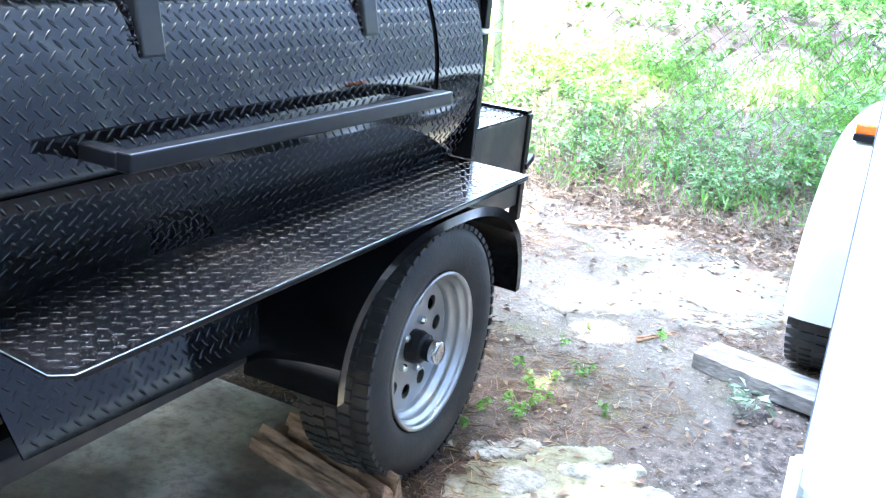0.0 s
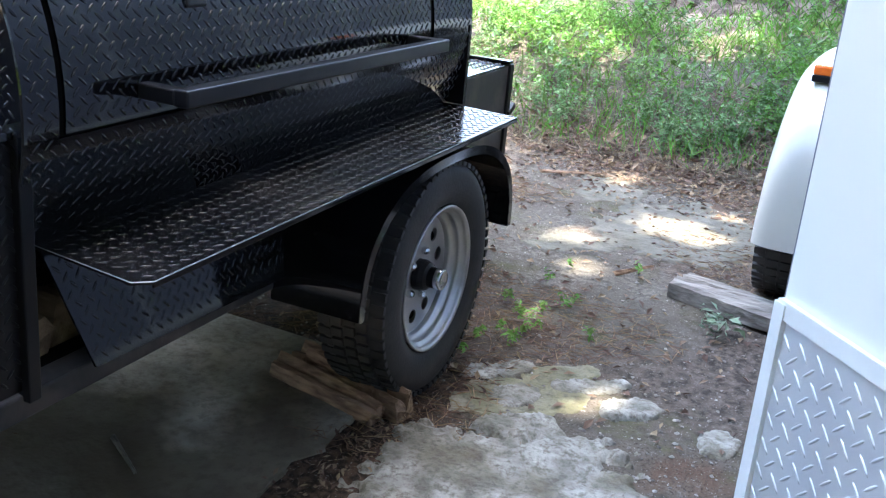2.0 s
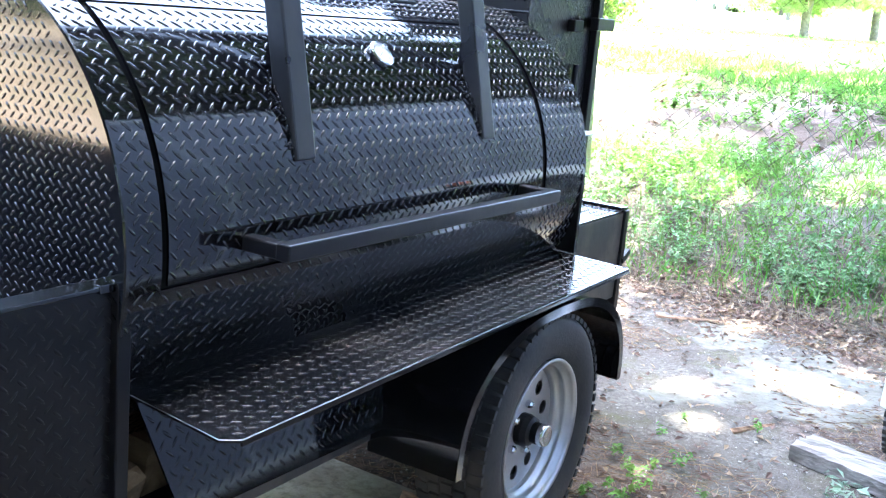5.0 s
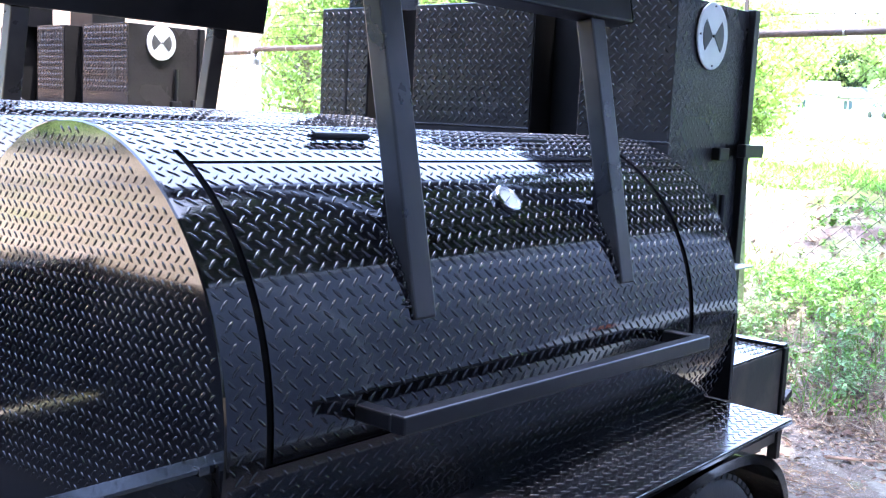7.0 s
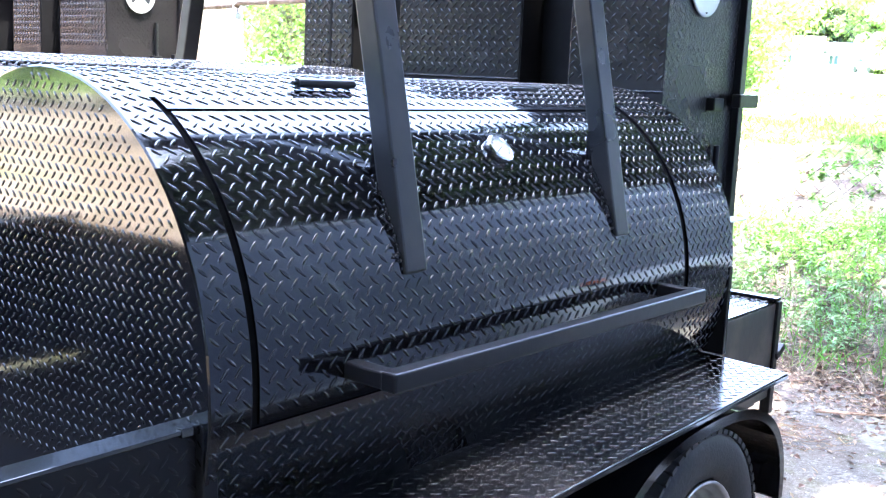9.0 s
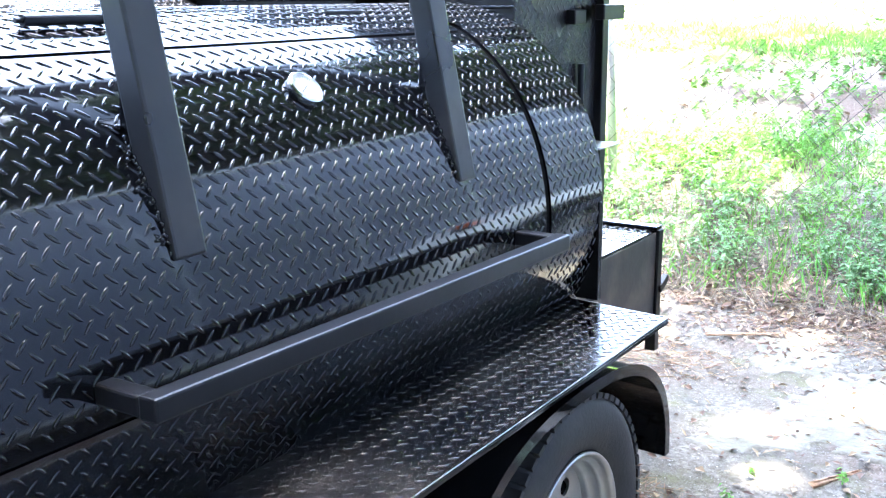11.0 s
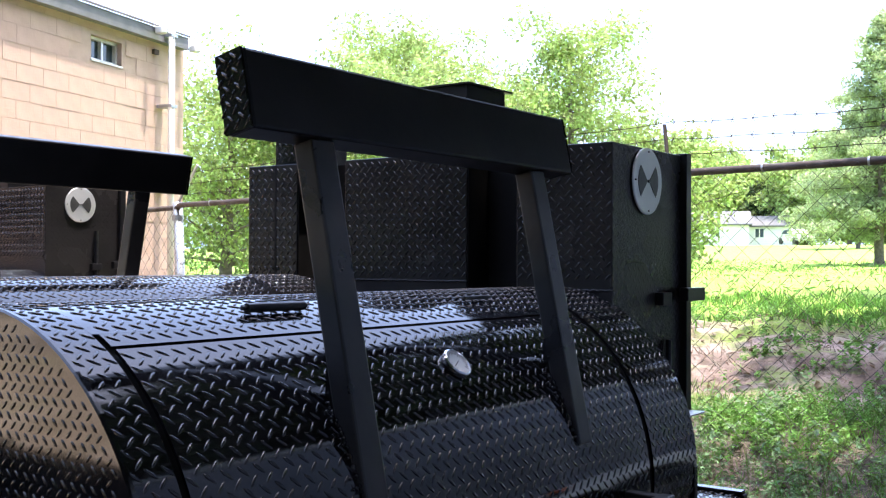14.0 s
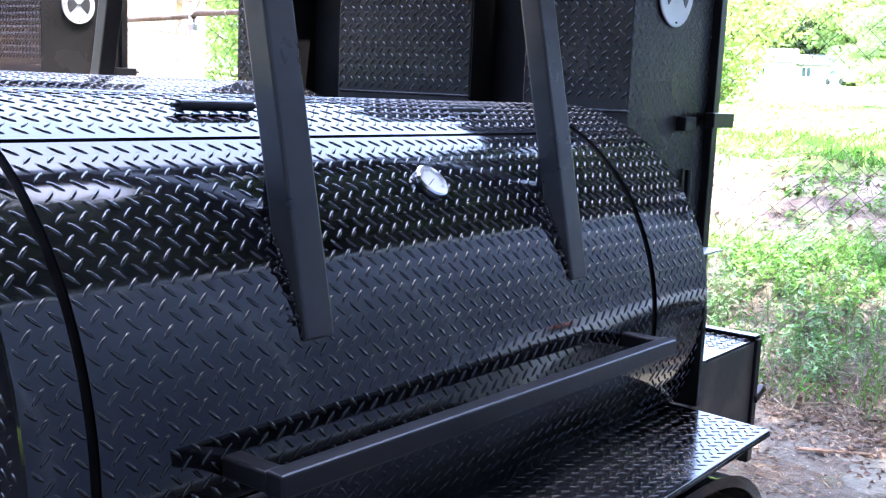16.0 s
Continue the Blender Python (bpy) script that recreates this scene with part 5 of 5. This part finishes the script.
        w = d.cross(u).normalized() * r
        i = len(verts)
        for c in (p, q):
            c = Vector(c)
            verts.extend([tuple(c + u), tuple(c - u * 0.5 + w * 0.87), tuple(c - u * 0.5 - w * 0.87)])
        faces.extend([(i, i + 1, i + 4, i + 3), (i + 1, i + 2, i + 5, i + 4), (i + 2, i, i + 3, i + 5)])

    zb, pitch, slant = 0.22, 0.150, 1.05
    rail = top(0.5 * y1)
    reach = (rail - zb) * slant
    for (ya, xa), (yb, xb) in (((y0, fx), (y1, fx)), ((y1, fx), (y1 + 5.5 * span, fx + 1.2 * span))):
        n = int((yb - ya + reach) / pitch)
        at = lambda y: xa + (xb - xa) * (y - ya) / (yb - ya)
        for k in range(n):
            s = ya - reach + k * pitch
            for sign in (1, -1):
                a0, a1 = s, s + reach
                lo, hi = max(a0, ya), min(a1, yb)
                if hi <= lo:
                    continue
                zz = [zb + (v - a0) / slant for v in (lo, hi)]
                if sign < 0:
                    zz = [rail - (q - zb) for q in zz]
                off = 0.0018 * sign - 0.026
                wire((at(lo) + off, lo, zz[0] + (top(lo) - rail) * (zz[0] > rail - 0.6)), (at(hi) + off, hi, zz[1] + (top(hi) - rail) * (zz[1] > rail - 0.6)))
    raw("mesh_wire", verts, faces, WIRE, fence, kind="stuff")
    verts, faces = [], []
    for k, (dx, dz) in enumerate(((0.045, 0.13), (0.060, 0.23), (0.075, 0.34))):
        ys = np.linspace(y0, y1, 56)
        sag = [top(y) + dz - 0.03 * math.sin(math.pi * ((y - y0) % 3.0) / 3.0) + 0.006 * math.sin(9 * y + k) for y in ys]
        for i in range(55):
            wire((fx + dx, ys[i], sag[i]), (fx + dx, ys[i + 1], sag[i + 1]), 0.0032)
        for y in np.arange(y0, y1, 0.13):
            z = float(np.interp(y, ys, sag))
            wire((fx + dx, y - 0.012, z - 0.022), (fx + dx, y + 0.012, z + 0.022), 0.0026)
            wire((fx + dx, y + 0.012, z - 0.022), (fx + dx, y - 0.012, z + 0.022), 0.0026)
    raw("barbed_wire", verts, faces, RUSTY, fence, kind="stuff")
    for y in np.arange(y0 + 0.3, y1, 0.62):
        part("rail_tie", rod(bmesh.new(), (fx, y - 0.006, top(y)), (fx, y + 0.006, top(y)), 0.028, n=12), GALV, fence)


build_fence()


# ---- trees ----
# holes cut in the crowns to place sunlight: the spot of ground each one lights, and their radius
FLECK_CUTS = ((3.50, -0.80, 0.29), (3.12, -0.42, 0.18), (2.75, -0.60, 0.15), (4.2, -0.35, 0.18), (1.68, -1.0, 0.16), (5.8, 0.6, 0.45), (1.45, -0.95, 0.11),
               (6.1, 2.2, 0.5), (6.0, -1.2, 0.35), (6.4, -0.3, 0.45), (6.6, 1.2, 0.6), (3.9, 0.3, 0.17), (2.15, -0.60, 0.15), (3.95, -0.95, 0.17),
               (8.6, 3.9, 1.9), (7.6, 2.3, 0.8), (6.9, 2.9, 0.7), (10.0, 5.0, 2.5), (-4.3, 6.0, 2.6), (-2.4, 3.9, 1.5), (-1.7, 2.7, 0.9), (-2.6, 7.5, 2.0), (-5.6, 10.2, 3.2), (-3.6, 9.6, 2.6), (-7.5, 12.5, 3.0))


def build_tree(base, high, spread, leaves, leaf, seed, name="tree", label="", material=None, trunk_r=0.16, bare=0.25, conifer=False, limbs=26, clump=0.55):
    """A tapered trunk with limbs, and clumps of leaves round the limbs' ends."""
    r = np.random.default_rng(seed)
    bx, by, bz = base
    tree = thing(name, label, "tree", at=(0, 0, 0))
    bm = bmesh.new()
    pts, p = [], np.array([bx, by, bz - 0.2])
    n = 8
    for k in range(n + 1):
        pts.append(p.copy())
        p = p + np.array([r.normal(0, 0.02 * high / n * 4), r.normal(0, 0.02 * high / n * 4), (high * 0.94 + 0.2) / n])
    for k in range(n):
        rod(bm, pts[k], pts[k + 1], trunk_r * (1 - 0.88 * k / n), trunk_r * (1 - 0.88 * (k + 1) / n), n=9, cap=False)
    centres, sizes = [], []
    for k in range(limbs):
        t = bare + (1 - bare) * (k + 0.5) / limbs
        f = t * n
        i = min(int(f), n - 1)
        root = pts[i] + (pts[i + 1] - pts[i]) * (f - i)
        if conifer:
            reach = spread * (1.02 - t) ** 0.8 * r.uniform(0.6, 1.1)
            rise = -0.05 * reach
        else:
            reach = spread * math.sqrt(max(0.05, 1 - ((t - 0.5) / 0.62) ** 2)) * r.uniform(0.45, 1.1)
            rise = reach * r.uniform(0.1, 0.7)
        a = k * 2.4 + r.uniform(-0.5, 0.5)
        tip = root + np.array([reach * math.cos(a), reach * math.sin(a), rise])
        rod(bm, root, tip, trunk_r * 0.32 * (1.1 - t), trunk_r * 0.05, n=5, cap=False)
        for s in np.linspace(0.35, 1.0, 3 if not conifer else 4):
            centres.append(root + (tip - root) * s + r.normal(0, 0.12 * clump, 3))
            sizes.append(clump * r.uniform(0.5, 1.15) * (0.6 + 0.4 * s) * (0.45 + 0.75 * (1 - t) if conifer else 1.0))
    centres.append(pts[-1])
    sizes.append(clump * (0.3 if conifer else 0.8))
    part("trunk", bm, BARK, tree, smooth=True)
    centres, sizes = np.array(centres), np.array(sizes)
    k = r.choice(len(centres), leaves, p=sizes ** 2 / (sizes ** 2).sum())
    d = r.normal(0, 1, (leaves, 3))
    d /= np.linalg.norm(d, axis=1, keepdims=True)
    q = centres[k] + d * (sizes[k] * r.random(leaves) ** 0.45)[:, None] * [1, 1, 0.45 if conifer else 0.8]
    nr = d + r.normal(0, 0.8, (leaves, 3)) + [0, 0, 0.5]
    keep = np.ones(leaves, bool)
    for gx, gy, gr in FLECK_CUTS:
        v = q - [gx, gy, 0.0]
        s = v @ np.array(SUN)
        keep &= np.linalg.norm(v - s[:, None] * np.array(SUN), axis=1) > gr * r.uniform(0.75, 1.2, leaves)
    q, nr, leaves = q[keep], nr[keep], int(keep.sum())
    ln = leaf * r.uniform(0.6, 1.4, leaves)
    wd = ln * (0.35 if conifer else 0.62)
    leaf_mesh("crown", q, nr, r.uniform(0, 6.28, leaves), ln, wd, material or LEAF, parent=tree, kind="stuff")
    return tree


GREEN = "leafy bright green tree behind the fence"
for base, high, spread, leaves, leaf, seed in (
    ((23.5, 17.2), 6.7, 2.5, 20000, 0.125, 21), ((25.0, 12.9), 6.8, 2.6, 19000, 0.125, 22), ((27.5, 15.2), 5.6, 2.3, 13000, 0.13, 23),
    ((27.0, 10.9), 3.6, 1.9, 11000, 0.15, 24), ((15.3, 16.1), 4.5, 2.2, 17000, 0.105, 25), ((17.5, 16.2), 4.5, 2.1, 17000, 0.12, 26), ((20.5, 16.0), 4.9, 2.2, 17000, 0.125, 29),
    ((21.5, 14.0), 4.6, 2.0, 12000, 0.13, 36), ((27.0, 18.6), 5.6, 2.4, 11000, 0.15, 37),
):
    build_tree((*base, float(ground_z(base[0], base[1]))), high, spread, leaves, leaf, seed, label=GREEN, bare=0.10, clump=0.9, limbs=36)
for base, high, spread, leaves, leaf, seed, paint in (
    ((118.0, 47.0), 11.2, 5.2, 9000, 0.55, 27, LEAF), ((121.0, 41.5), 9.2, 4.4, 8000, 0.55, 28, LEAF), ((122.0, 38.2), 7.6, 3.6, 7000, 0.5, 38, LEAF_DARK),
    ((117.0, 33.8), 9.6, 4.6, 9000, 0.55, 39, LEAF), ((112.0, 28.0), 10.5, 5.0, 9000, 0.55, 40, LEAF), ((120.0, 54.0), 12.0, 5.5, 8000, 0.6, 34, LEAF),
):
    build_tree((*base, float(ground_z(base[0], base[1]))), high, spread, leaves, leaf, seed, label="broad green tree beyond the far houses", material=paint, bare=0.08, clump=1.9, limbs=30, trunk_r=0.25)
for base, high, spread, leaves, leaf, seed in (((34.0, 6.7), 8.6, 3.1, 44000, 0.15, 31), ((37.5, 5.2), 9.2, 3.6, 40000, 0.17, 32), ((72.0, 17.0), 10.0, 4.6, 18000, 0.36, 33)):
    build_tree((*base, float(ground_z(base[0], base[1]))), high, spread, leaves, leaf, seed, name="pine_tree", label="tall pine tree beyond the field", material=PINE,
               conifer=True, bare=0.16, limbs=70, clump=0.85)
# big shade trees behind the yard
for base, high, spread, leaves, leaf, seed in (((-2.8, -4.7), 11.5, 5.0, 30000, 0.26, 41), ((2.2, -4.7), 11.0, 4.8, 42000, 0.26, 42), ((0.8, -9.5), 13.0, 4.6, 22000, 0.28, 46), ((-7.2, -4.2), 11.0, 4.2, 14000, 0.28, 43),
                                                ((6.8, -5.0), 11.5, 4.0, 26000, 0.27, 44), ((10.2, -2.4), 12.5, 3.6, 26000, 0.28, 47), ((13.0, -7.0), 12.0, 4.4, 16000, 0.32, 48), ((-14.0, 1.0), 8.0, 3.0, 6000, 0.3, 45), ((15.6, -1.0), 11.0, 2.5, 14000, 0.28, 49), ((-10.0, 9.0), 8.5, 3.6, 14000, 0.3, 50), ((-14.0, 13.0), 9.5, 4.0, 12000, 0.32, 53), ((-5.0, 17.0), 9.0, 3.8, 12000, 0.32, 54), ((-0.5, 19.0), 8.5, 3.4, 9000, 0.32, 55)):
    build_tree((*base, 0.0), high, spread, leaves, leaf, seed, label="big shade tree behind the parked trailers", material=LEAF_DARK, trunk_r=0.24, bare=0.3, limbs=34, clump=1.15)


# unseen high crowns, added to cut the sky light over the yard
for base, high, spread, leaves, leaf, seed in (((-1.2, -3.9), 13.0, 5.6, 30000, 0.28, 51), ((-8.6, -5.2), 12.5, 4.6, 18000, 0.28, 52)):
    build_tree((*base, 0.0), high, spread, leaves, leaf, seed, label="added tall tree, its unseen crown shades the yard", material=LEAF_DARK, trunk_r=0.26, bare=0.52, limbs=34, clump=1.15)


# ---- far woods ----
def near_woods():
    # unseen woods, added to block low sky and darken the reflections
    n = 23000
    a = rng.uniform(radians(112), radians(342), n)
    d = rng.uniform(15, 24, n) + 14 * np.clip((radians(142) - a) / radians(8), 0, 1)
    x, y = d * np.cos(a), d * np.sin(a)
    top = 10.5 + 2.0 * np.sin(7 * a) + 1.4 * np.sin(19 * a + 1)
    z = np.abs(top) * rng.random(n) ** 0.9
    d3 = rng.normal(0, 1, (n, 3)) + [0, 0, 0.4]
    leaf_mesh("woods", np.stack([x, y, z], 1), d3, rng.uniform(0, 6.28, n), rng.uniform(0.5, 1.0, n), rng.uniform(0.4, 0.7, n), LEAF_DARK, "dense dark woods added out of view behind the yard", "woods")


near_woods()


def far_woods():
    n = 30000
    a = rng.uniform(radians(-40), radians(75), n)
    d = rng.uniform(128, 155, n)
    x, y = d * np.cos(a), d * np.sin(a)
    top = 6.5 + 2.2 * np.sin(9 * a) + 1.2 * np.sin(23 * a + 1) + 0.7 * np.sin(51 * a)
    z = ground_z(x, y) + np.abs(top) * rng.random(n) ** 0.8
    d3 = rng.normal(0, 1, (n, 3)) + [0, 0, 0.4]
    leaf_mesh("far_woods", np.stack([x, y, z], 1), d3, rng.uniform(0, 6.28, n), rng.uniform(0.5, 1.1, n), rng.uniform(0.4, 0.8, n), LEAF, "distant line of green woods", "woods")


far_woods()


# ---- tan block building ----
def build_building():
    corner = Vector((8.60, 9.61, 0))
    along = Vector((-math.cos(radians(15)), -math.sin(radians(15)), 0))     # the long wall runs back from the corner
    back = Vector((along.y, -along.x, 0))
    if back.y < 0:
        back = -back
    house = thing("block_building", "tan painted concrete block building with a grey gutter", "building", at=(0, 0, 0))
    z0, eave = 0.2, 4.51
    long, deep = 9.0, 7.0
    at = lambda u, v, h: tuple(corner + along * u - back * h + Vector((0, 0, v)))   # u along the wall, v up, h out of it
    wu0, wu1, wv0, wv1 = 1.285, 1.846, 3.910, 4.200
    wall = bmesh.new()
    for u0, u1, v0, v1 in ((0, long, z0, wv0), (0, long, wv1, eave), (0, wu0, wv0, wv1), (wu1, long, wv0, wv1)):
        prism(wall, [(u0, v0), (u1, v0), (u1, v1), (u0, v1)], -0.2, -0.003, at)
    part("wall", wall, MORTAR, house)
    for u0, u1, h0, h1 in ((0, 0.2, -deep, -0.2), (long - 0.2, long, -deep, -0.2), (0, long, -deep, -deep + 0.2)):
        part("wall", prism(bmesh.new(), [(u0, z0), (u1, z0), (u1, eave), (u0, eave)], h0, h1, at), BLOCK, house)
    # blocks in running bond; the stretch nearest the corner as pieces of their own
    bl, bh, joint = 0.406, 0.203, 0.005
    rows = int((eave - z0) / bh)
    cell = bmesh.new()
    slab_of(cell, 0, bl - 0.002, -0.003, 0.0, 0, bh - joint, 0.0012)
    one = bpy.data.meshes.new("block")
    cell.to_mesh(one)
    cell.free()
    one.materials.append(BLOCK)
    turn = Matrix((( along.x, -(-back.x), 0, 0), (along.y, -(-back.y), 0, 0), (0, 0, 1, 0), (0, 0, 0, 1)))
    verts, faces, count = [], [], 0
    uneven = np.random.default_rng(77)             # courses stand a few millimetres in or out, so that some joints cast a line
    for j in range(rows):
        course = uneven.uniform(0.0, 0.004)
        v = z0 + j * bh
        u = 0.0 if j % 2 else -bl / 2
        while u < long:
            a, c = max(u, 0), min(u + bl - joint, long)
            if not (c > wu0 - 0.02 and a < wu1 + 0.02 and v + bh > wv0 and v < wv1) and c - a > 0.05:
                if c - a > bl - joint - 0.01 and u < 6.2 and 1.9 < v < 4.4 and count < 280:
                    ob = new("block", one)
                    ob.parent = house
                    ob.matrix_local = Matrix.Translation(at(a, v, course + uneven.uniform(-0.001, 0.0035))) @ turn
                    count += 1
                else:
                    i = len(verts)
                    for d in (-0.003, course + 0.001):
                        for p, q in ((a, v), (c, v), (c, v + bh - joint), (a, v + bh - joint)):
                            verts.append(at(p, q, d))
                    faces += [(i + 4, i + 5, i + 6, i + 7), (i, i + 1, i + 5, i + 4), (i + 1, i + 2, i + 6, i + 5), (i + 2, i + 3, i + 7, i + 6), (i + 3, i, i + 4, i + 7)]
            u += bl
    raw("blockwork", verts, faces, BLOCK, house, kind="stuff")
    win = part("window", prism(bmesh.new(), [(wu0, wv0), (wu1, wv0), (wu1, wv1), (wu0, wv1)], -0.14, -0.12, at), GLASS_DARK, house, "small sliding window")
    fr = bmesh.new()
    for u0, u1, v0, v1 in ((wu0, wu1, wv0, wv0 + 0.035), (wu0, wu1, wv1 - 0.035, wv1), (wu0, wu0 + 0.035, wv0, wv1), (wu1 - 0.035, wu1, wv0, wv1), (1.547, 1.585, wv0, wv1)):
        prism(fr, [(u0, v0), (u1, v0), (u1, v1), (u0, v1)], -0.12, -0.07, at)
    part("frame", fr, WHITE_TRIM, win)
    part("sill", prism(bmesh.new(), [(wu0 - 0.01, wv0 - 0.022), (wu1 + 0.01, wv0 - 0.022), (wu1 + 0.01, wv0), (wu0 - 0.01, wv0)], -0.1, 0.012, at), WHITE_TRIM, win)
    part("gutter", prism(bmesh.new(), [(0.06, eave - 0.17), (long, eave - 0.17), (long, eave - 0.01), (0.06, eave - 0.01)], 0.002, 0.12, at), EAVE, house, "grey metal gutter and fascia")
    roof = bmesh.new()
    prism(roof, [(0.14, eave + 0.02), (-deep / 2, eave + 1.38), (-deep - 0.3, eave + 0.02), (-deep - 0.3, eave - 0.01), (-deep / 2, eave + 1.34), (0.14, eave - 0.008)], 0.04, long,
          lambda a, c, d: at(d, c, a))
    part("roof", roof, ROOF, house, "low grey roof")
    gable = bmesh.new()
    prism(gable, [(-0.2, eave), (-deep / 2, eave + 1.25), (-deep, eave)], 0.0, 0.2, lambda a, c, d: at(d, c, a))
    part("gable", gable, BLOCK, house)
    pipe = part("conduit", rod(bmesh.new(), at(0.53, 0.3, 0.19), at(0.53, eave + 0.42, 0.19), 0.043, n=12), WHITE_TRIM, house, "white service pipe up the wall", smooth=True)
    for v in (1.2, 2.4, 3.5, eave - 0.1):
        part("strap", prism(bmesh.new(), [(0.465, v), (0.595, v), (0.595, v + 0.04), (0.465, v + 0.04)], 0.0, 0.238, at), GALV, pipe)
    for u, v in ((0.78, eave - 0.06), (0.04, eave - 0.16)):
        lamp = part("flood_lamp", boxed(-0.055, 0.055, -0.06, 0.06, -0.045, 0.045, 0.015, m=Matrix.Translation(at(u, v, 0.21))), WHITE_TRIM, house, "small white flood lamp")
        part("bracket", rod(bmesh.new(), at(u, v + 0.01, 0.10), at(u, v, 0.17), 0.014), GALV, lamp)
    part("meter_box", prism(bmesh.new(), [(0.60, eave - 0.33), (0.70, eave - 0.33), (0.70, eave - 0.27), (0.60, eave - 0.27)], 0.0, 0.05, at), RUSTY, house, "small rusty junction box")


build_building()


# ---- far houses and a parked car ----
def far_house(x, y, wide, deep, high, turn, label):
    z = float(ground_z(x, y)) - 0.1
    m = pose(x, y, z, 0, 0, turn)
    home = thing("house", label, "house")
    part("wall", slab_of(bmesh.new(), -wide / 2, wide / 2, -deep / 2, deep / 2, 0, high, 0, m), HOUSE_WALL, home)
    bm = bmesh.new()
    prism(bm, [(-deep / 2 - 0.4, high - 0.05), (0, high + deep * 0.22), (deep / 2 + 0.4, high - 0.05), (deep / 2 + 0.4, high - 0.2), (-deep / 2 - 0.4, high - 0.2)], -wide / 2 - 0.3, wide / 2 + 0.3,
          lambda a, c, d: m @ Vector((d, a, c)))
    part("roof", bm, ROOF, home)
    for k in range(max(1, int(wide / 5.0))):
        u = wide / 2 - 3.4 - k * 3.8
        w = part("window", slab_of(bmesh.new(), u - 0.42, u + 0.42, -deep / 2 - 0.03, -deep / 2 + 0.05, 1.0, 1.9, 0, m), GLASS_DARK, home)
        part("frame", slab_of(bmesh.new(), u - 0.50, u + 0.50, -deep / 2 - 0.05, -deep / 2 - 0.031, 1.9, 2.0, 0, m), WHITE_TRIM, w)
        part("mullion", slab_of(bmesh.new(), u - 0.05, u + 0.05, -deep / 2 - 0.05, -deep / 2 - 0.031, 1.0, 1.9, 0, m), WHITE_TRIM, w)
    return home


far_house(107.0, 42.8, 11.0, 6.5, 2.4, -68, "low white house beyond the field")
far_house(112.0, 36.6, 6.0, 5.0, 2.3, -80, "grey-roofed low house beyond the field")


def far_car(x, y, turn):
    z = float(ground_z(x, y))
    m = pose(x, y, z, 0, 0, turn)
    car = thing("car", "small white car parked beyond the field", "car")
    side = [(-2.1, 0.35), (-2.1, 0.85), (-1.2, 0.95), (-0.7, 1.42), (0.7, 1.42), (1.35, 0.98), (2.1, 0.82), (2.1, 0.35)]
    body = part("body", prism(bmesh.new(), rounded(side, 0.12), -0.85, 0.85, lambda a, c, d: m @ Vector((a, d, c))), WHITE, car)
    glass = [(-1.05, 0.97), (-0.66, 1.36), (0.66, 1.36), (1.2, 0.99)]
    part("glazing", prism(bmesh.new(), glass, -0.86, 0.86, lambda a, c, d: m @ Vector((a, d, c))), GLASS_DARK, body)
    for u in (-1.3, 1.3):
        for s in (-0.82, 0.82):
            part("wheel", lathe(bmesh.new(), [(0.0, -0.09), (0.31, -0.09), (0.32, 0.0), (0.31, 0.09), (0.0, 0.09)], lambda a, c, d: m @ Vector((u + a, s + d, 0.32 + c)), 20), RUBBER, car)


far_car(100.0, 29.8, 45)
